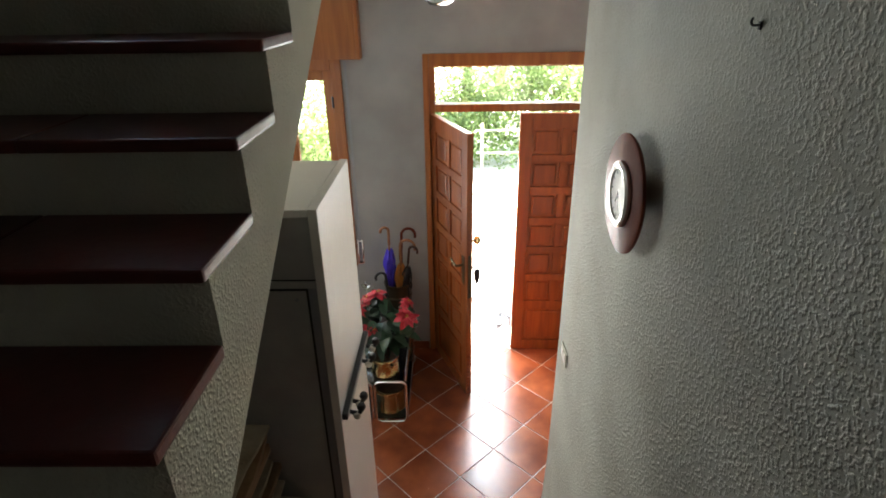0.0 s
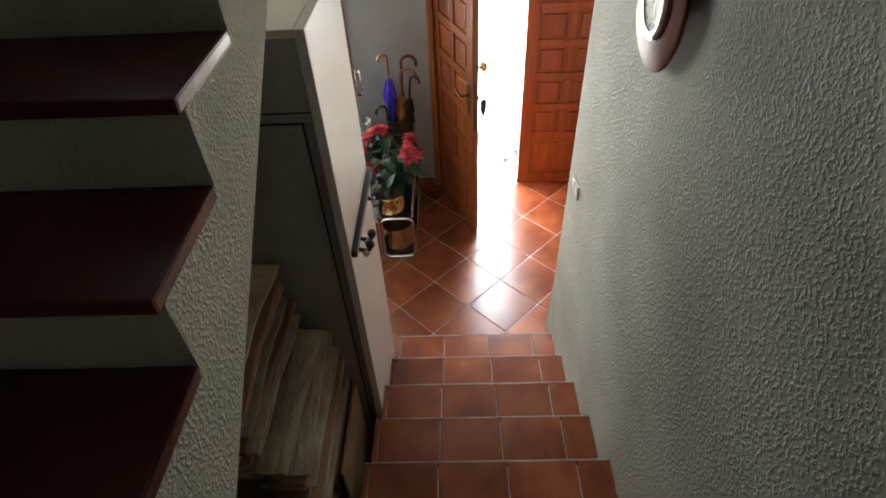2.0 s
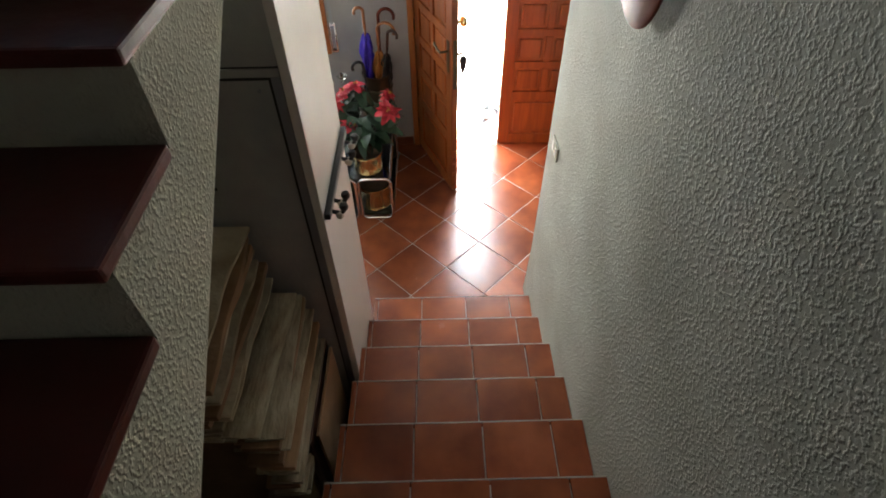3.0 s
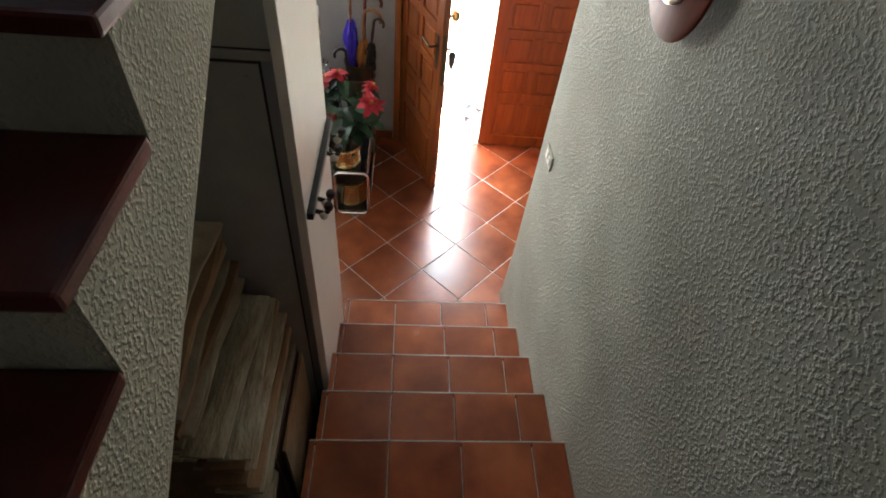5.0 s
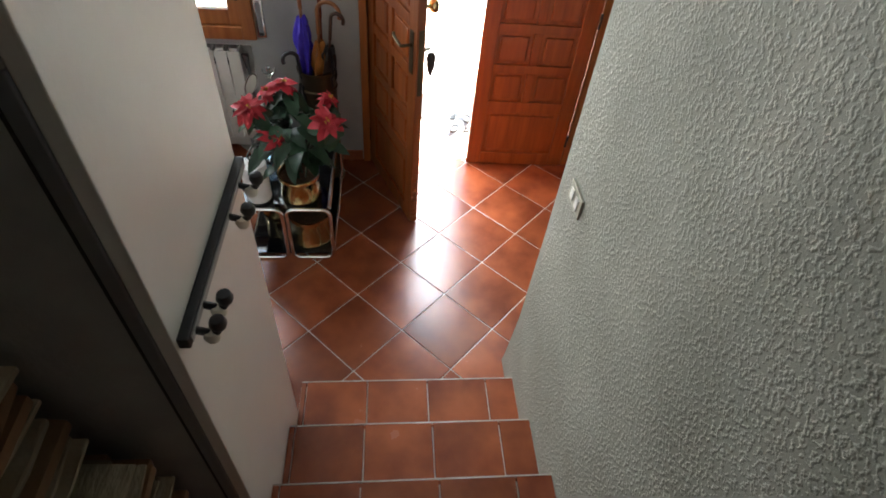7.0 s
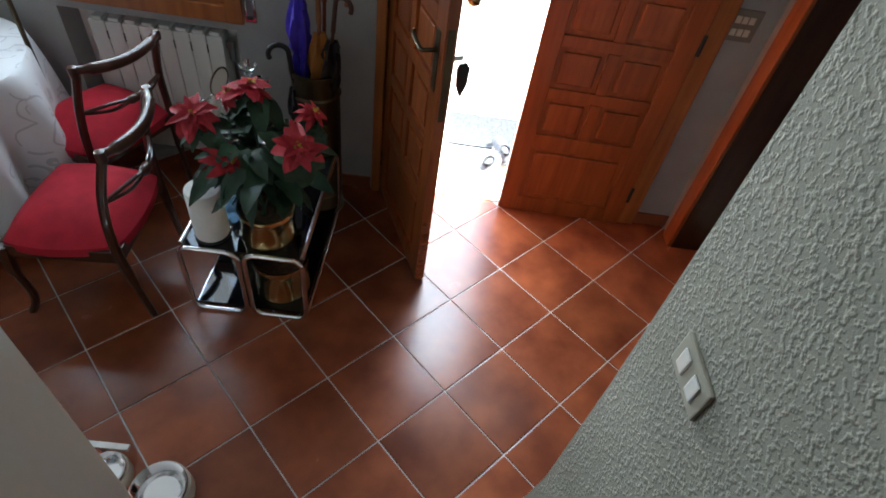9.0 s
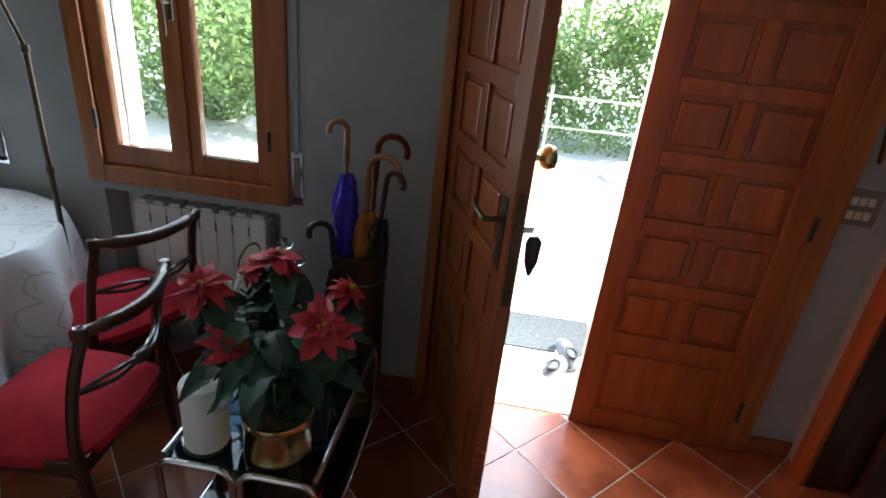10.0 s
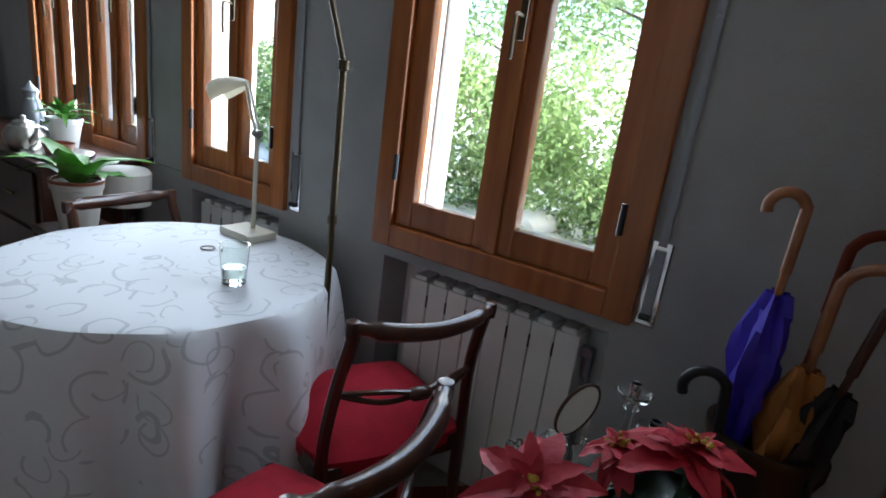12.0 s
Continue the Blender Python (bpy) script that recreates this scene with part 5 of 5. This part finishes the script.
for x, y, r in ((0.06, 0.03, 0.085), (-0.13, 0.07, 0.06)):
    b = part("bowl", bm_lathe([(0, 0.012), (r * 0.7, 0.012), (r * 0.95, 0.055), (r * 1.05, 0.062), (r * 1.03, 0.066), (r * 0.9, 0.06), (r * 0.66, 0.02), (0, 0.018)], 32, (x, y, 0)), CHROME, pb)
    part("ring", bm_lathe([(r * 1.0, 0.0), (r * 1.18, 0.0), (r * 1.12, 0.052), (r * 1.0, 0.05), (r * 1.0, 0.0)], 32, (x, y, 0)), IVORY, b, "pale plastic rim")
part("frame", bm_box(-0.27, 0.145, 0.038, -0.095, 0.167, 0.05, bevel=0.003), SILVER, pb)
part("frame_leg", bm_box(-0.20, 0.150, 0.0, -0.18, 0.162, 0.0375, bevel=0.002), SILVER, pb)

# ---- outside ----
tagged(part("doormat", bm_box(0.06, 2.42, -0.055, 0.56, 2.80, -0.043, bevel=0.004), MAT), "grey bristle doormat on the doorstep", "doormat")


def shoe(at, rz, label):
    s = thing("shoe", at, label, "shoe", "shoes on the doorstep", rz)
    bm = bm_tube([(-0.13, 0, 0.035), (-0.10, 0, 0.05), (-0.02, 0, 0.055), (0.06, 0, 0.042), (0.12, 0, 0.03), (0.14, 0, 0.028)], [0.025, 0.042, 0.044, 0.046, 0.036, 0.012], 14)
    part("upper", bm, SHOE, s)
    part("sole", bm_tube([(-0.135, 0, 0.010), (-0.05, 0, 0.010), (0.06, 0, 0.010), (0.14, 0, 0.012)], [0.032, 0.042, 0.047, 0.022], 12, flat=0.24), DIAL, s, "white rubber sole")
    part("collar", bm_tube([(-0.065 + 0.045 * math.cos(a), 0.03 * math.sin(a), 0.098) for a in [2 * math.pi * k / 16 for k in range(16)]], 0.007, 6, True), BLACK, s)
    for k in range(3):
        part("lace", bm_tube([(0.01 + 0.025 * k, -0.022, 0.092 - 0.008 * k), (0.01 + 0.025 * k, 0.022, 0.092 - 0.008 * k)], 0.004, 6), DIAL, s)


shoe((0.34, 2.22, -0.055), 60, "grey and white sports shoe on the doorstep")
shoe((0.40, 2.36, -0.055), 100, "grey and white sports shoe on the doorstep")


def leaves_mesh(name, blobs, n, size, seed, m):
    """Many small leaf blades scattered in uneven clumps: blobs of (x, y, z, radius, height)."""
    r = np.random.RandomState(seed)
    b = np.array(blobs, float)
    wgt = b[:, 3] ** 2 * b[:, 4]
    pick = r.choice(len(b), n, p=wgt / wgt.sum())
    d = r.normal(size=(n, 3))
    d /= np.linalg.norm(d, axis=1)[:, None]
    rad = r.uniform(0.35, 1.0, n) ** 0.5 * (1 + 0.18 * r.normal(size=n))
    c = b[pick, :3] + d * rad[:, None] * np.stack([b[pick, 3], b[pick, 3], b[pick, 4]], 1)
    u = r.normal(size=(n, 3))
    u /= np.linalg.norm(u, axis=1)[:, None]
    w = np.cross(u, r.normal(size=(n, 3)))
    w /= np.linalg.norm(w, axis=1)[:, None]
    s = (size * r.uniform(0.6, 1.4, n))[:, None]
    v = np.concatenate([c - u * s, c + w * s * 0.45, c + u * s, c - w * s * 0.45], 1).reshape(-1, 3)
    v[:, 2] = np.maximum(v[:, 2], -0.14)
    me = bpy.data.meshes.new(name)
    me.from_pydata(v.tolist(), [], np.arange(4 * n).reshape(-1, 4).tolist())
    me.materials.append(m)
    return me


def tree(at, h, crown, n, seed, label):
    r = random.Random(seed)
    t = thing("tree", at, label, "tree", "trees beyond the yard")
    part("trunk", bm_tube(curve([(0, 0, 0), (r.uniform(-.1, .1), r.uniform(-.1, .1), h * 0.35), (r.uniform(-.2, .2), r.uniform(-.2, .2), h * 0.8)]), [0.16 - 0.009 * k for k in range(13)], 10), BARK, t)
    blobs = []
    for k in range(9):
        a, z = r.uniform(0, 6.28), h * r.uniform(0.25, 0.8)
        q = crown * r.uniform(0.45, 0.95)
        e = (q * math.cos(a), q * math.sin(a), z + h * 0.12)
        part("limb", bm_tube(curve([(0, 0, z), (e[0] * 0.5, e[1] * 0.5, z + h * 0.08), e]), [0.05 - 0.0035 * j for j in range(13)], 6), BARK, t)
        blobs.append((*e, crown * r.uniform(0.28, 0.5), crown * r.uniform(0.25, 0.45)))
    blobs.append((0, 0, h * 0.88, crown * 0.5, crown * 0.5))
    ob = new("crown", leaves_mesh("crown", blobs, n, 0.055, seed, FOLIAGE))
    ob.parent = t


for k, (x, y, h, cr) in enumerate(((-8.5, 9.5, 5.5, 2.0), (-5.6, 10.5, 6.5, 2.3), (-2.4, 10.0, 6.0, 2.2), (0.2, 11.0, 6.5, 2.2), (2.6, 9.8, 5.6, 2.1), (5.5, 11.5, 6.5, 2.5), (1.4, 15.5, 8.0, 3.0), (-4.0, 15.5, 8.5, 3.2))):
    tree((x, y, -0.15), h, cr, 9000, 20 + k, "broad leafy tree in bright sun")
r = random.Random(9)
for x0, x1, y, n in ((-11, -7, 8.2, 24000), (-7.5, -1.7, 6.9, 42000), (-0.6, 6, 8.4, 42000)):
    blobs = [(r.uniform(x0, x1), y + r.uniform(-0.5, 0.6), r.uniform(0.1, 1.7), r.uniform(0.35, 0.75), r.uniform(0.35, 0.65)) for k in range(64)]
    hd = tagged(new("hedge", leaves_mesh("hedge", blobs, n, 0.042, int(50 + x0), FOLIAGE)), "dense sunlit green hedge along the yard", "hedge", "hedges", "stuff")
fc = thing("rail_fence", (0, 7.3, -0.15), "pale weathered timber rail fence by the hedge", "fence")
for x in (0.4, 1.6, 2.8, 4.0):
    part("post", bm_tube([(x, 0, 0), (x, 0, 0.95)], 0.022, 8), FENCE, fc)
for z in (0.42, 0.82):
    part("rail", bm_tube([(0.3, 0.02, z), (4.1, 0.02, z + 0.03)], 0.014, 8), FENCE, fc)
for k in range(9):
    bm = bmesh.new()
    s = r.uniform(0.12, 0.3)
    bmesh.ops.create_icosphere(bm, subdivisions=2, radius=s)
    for v in bm.verts:
        v.co *= 1 + 0.25 * noise.noise(v.co * 6 + Vector((k, 0, 0)))
        v.co.z *= 0.6
    ob = part("boulder", bm, MARBLE, None)
    ob.location = (r.uniform(-4, 3), r.uniform(6.3, 7.0), -0.15 + s * 0.25)
    tagged(ob, "pale weathered boulder at the edge of the yard", "boulder", "boulders")

# ---- tiles of the stairs and the floor ----
def tile_mesh(w, d, h, m, bev=0.003):
    return mesh_of("tile", bm_box(-w / 2, -d / 2, -h, w / 2, d / 2, 0, bevel=bev), m, True)


J = 0.005
xs = [-0.531, -0.2655, 0.0, 0.2655]
full = tile_mesh(0.2655 - J, GO + 0.012, 0.02, TILE)
edge = tile_mesh(XR - 0.2655 - J, GO + 0.012, 0.02, TILE)
sliver = tile_mesh(0.024 - 0.003, GO + 0.012, 0.02, TILE)
rfull = mesh_of("riser_tile", bm_box(-0.2655 / 2 + J / 2, -0.010, 0.0, 0.2655 / 2 - J / 2, 0, RISE - 0.025, bevel=0.002), RISER, True)
redge = mesh_of("riser_tile", bm_box(-(XR - 0.2655 - J) / 2, -0.010, 0.0, (XR - 0.2655 - J) / 2, 0, RISE - 0.025, bevel=0.002), RISER, True)
for k in range(1, 10):
    yc = -GO * (k - 1) - GO / 2 - 0.004
    for x in xs[:3]:
        ob = new("tile", full)
        ob.parent, ob.location = stairs, (x + 0.2655 / 2, yc, RISE * k)
        ob = new("riser_tile", rfull)
        ob.parent, ob.location = stairs, (x + 0.2655 / 2, -GO * (k - 1) - 0.003, RISE * (k - 1) + 0.002)
    ob = new("tile", edge)
    ob.parent, ob.location = stairs, ((0.2655 + XR) / 2, yc, RISE * k)
    ob = new("riser_tile", redge)
    ob.parent, ob.location = stairs, ((0.2655 + XR) / 2, -GO * (k - 1) - 0.003, RISE * (k - 1) + 0.002)
    ob = new("tile", sliver)
    ob.parent, ob.location = stairs, (-0.543, yc, RISE * k)
# Thin pale strip along the front of each nosing.
nose = mesh_of("nosing_joint", bm_box(XL + 0.002, 0.0025, -0.012, XR - 0.002, 0.0065, 0.0004), GROUT)
for k in range(1, 10):
    ob = new("nosing_joint", nose)
    ob.parent, ob.location = stairs, (0, -GO * (k - 1), RISE * k)
for j in range(4):
    for x in [-1.45 + 0.2655 * i for i in range(7)]:
        ob = new("tile", full)
        ob.parent, ob.location = stairs, (x, -GO * 9 - 0.155 - (GO + 0.018) * j, LAND)
P = 0.475 / math.sqrt(2)
sq = tile_mesh(P - J, P - J, 0.018, TILE)
for i in range(-26, 12):
    for j in range(-14, 26):
        x, y = 0.608 + 0.2375 * (i + j), 1.100 + 0.2375 * (i - j) + 0.2375
        if -4.9 < x < 0.62 and -0.22 < y < 1.99 or 0.62 <= x < 1.58 and 0.36 < y < 1.99 or -4.9 < x < -0.7 and -0.9 < y <= 0.02:
            ob = new("tile", sq)
            ob.parent = floor
            ob.matrix_basis = pose(x, y, 0, 0, 0, 45)
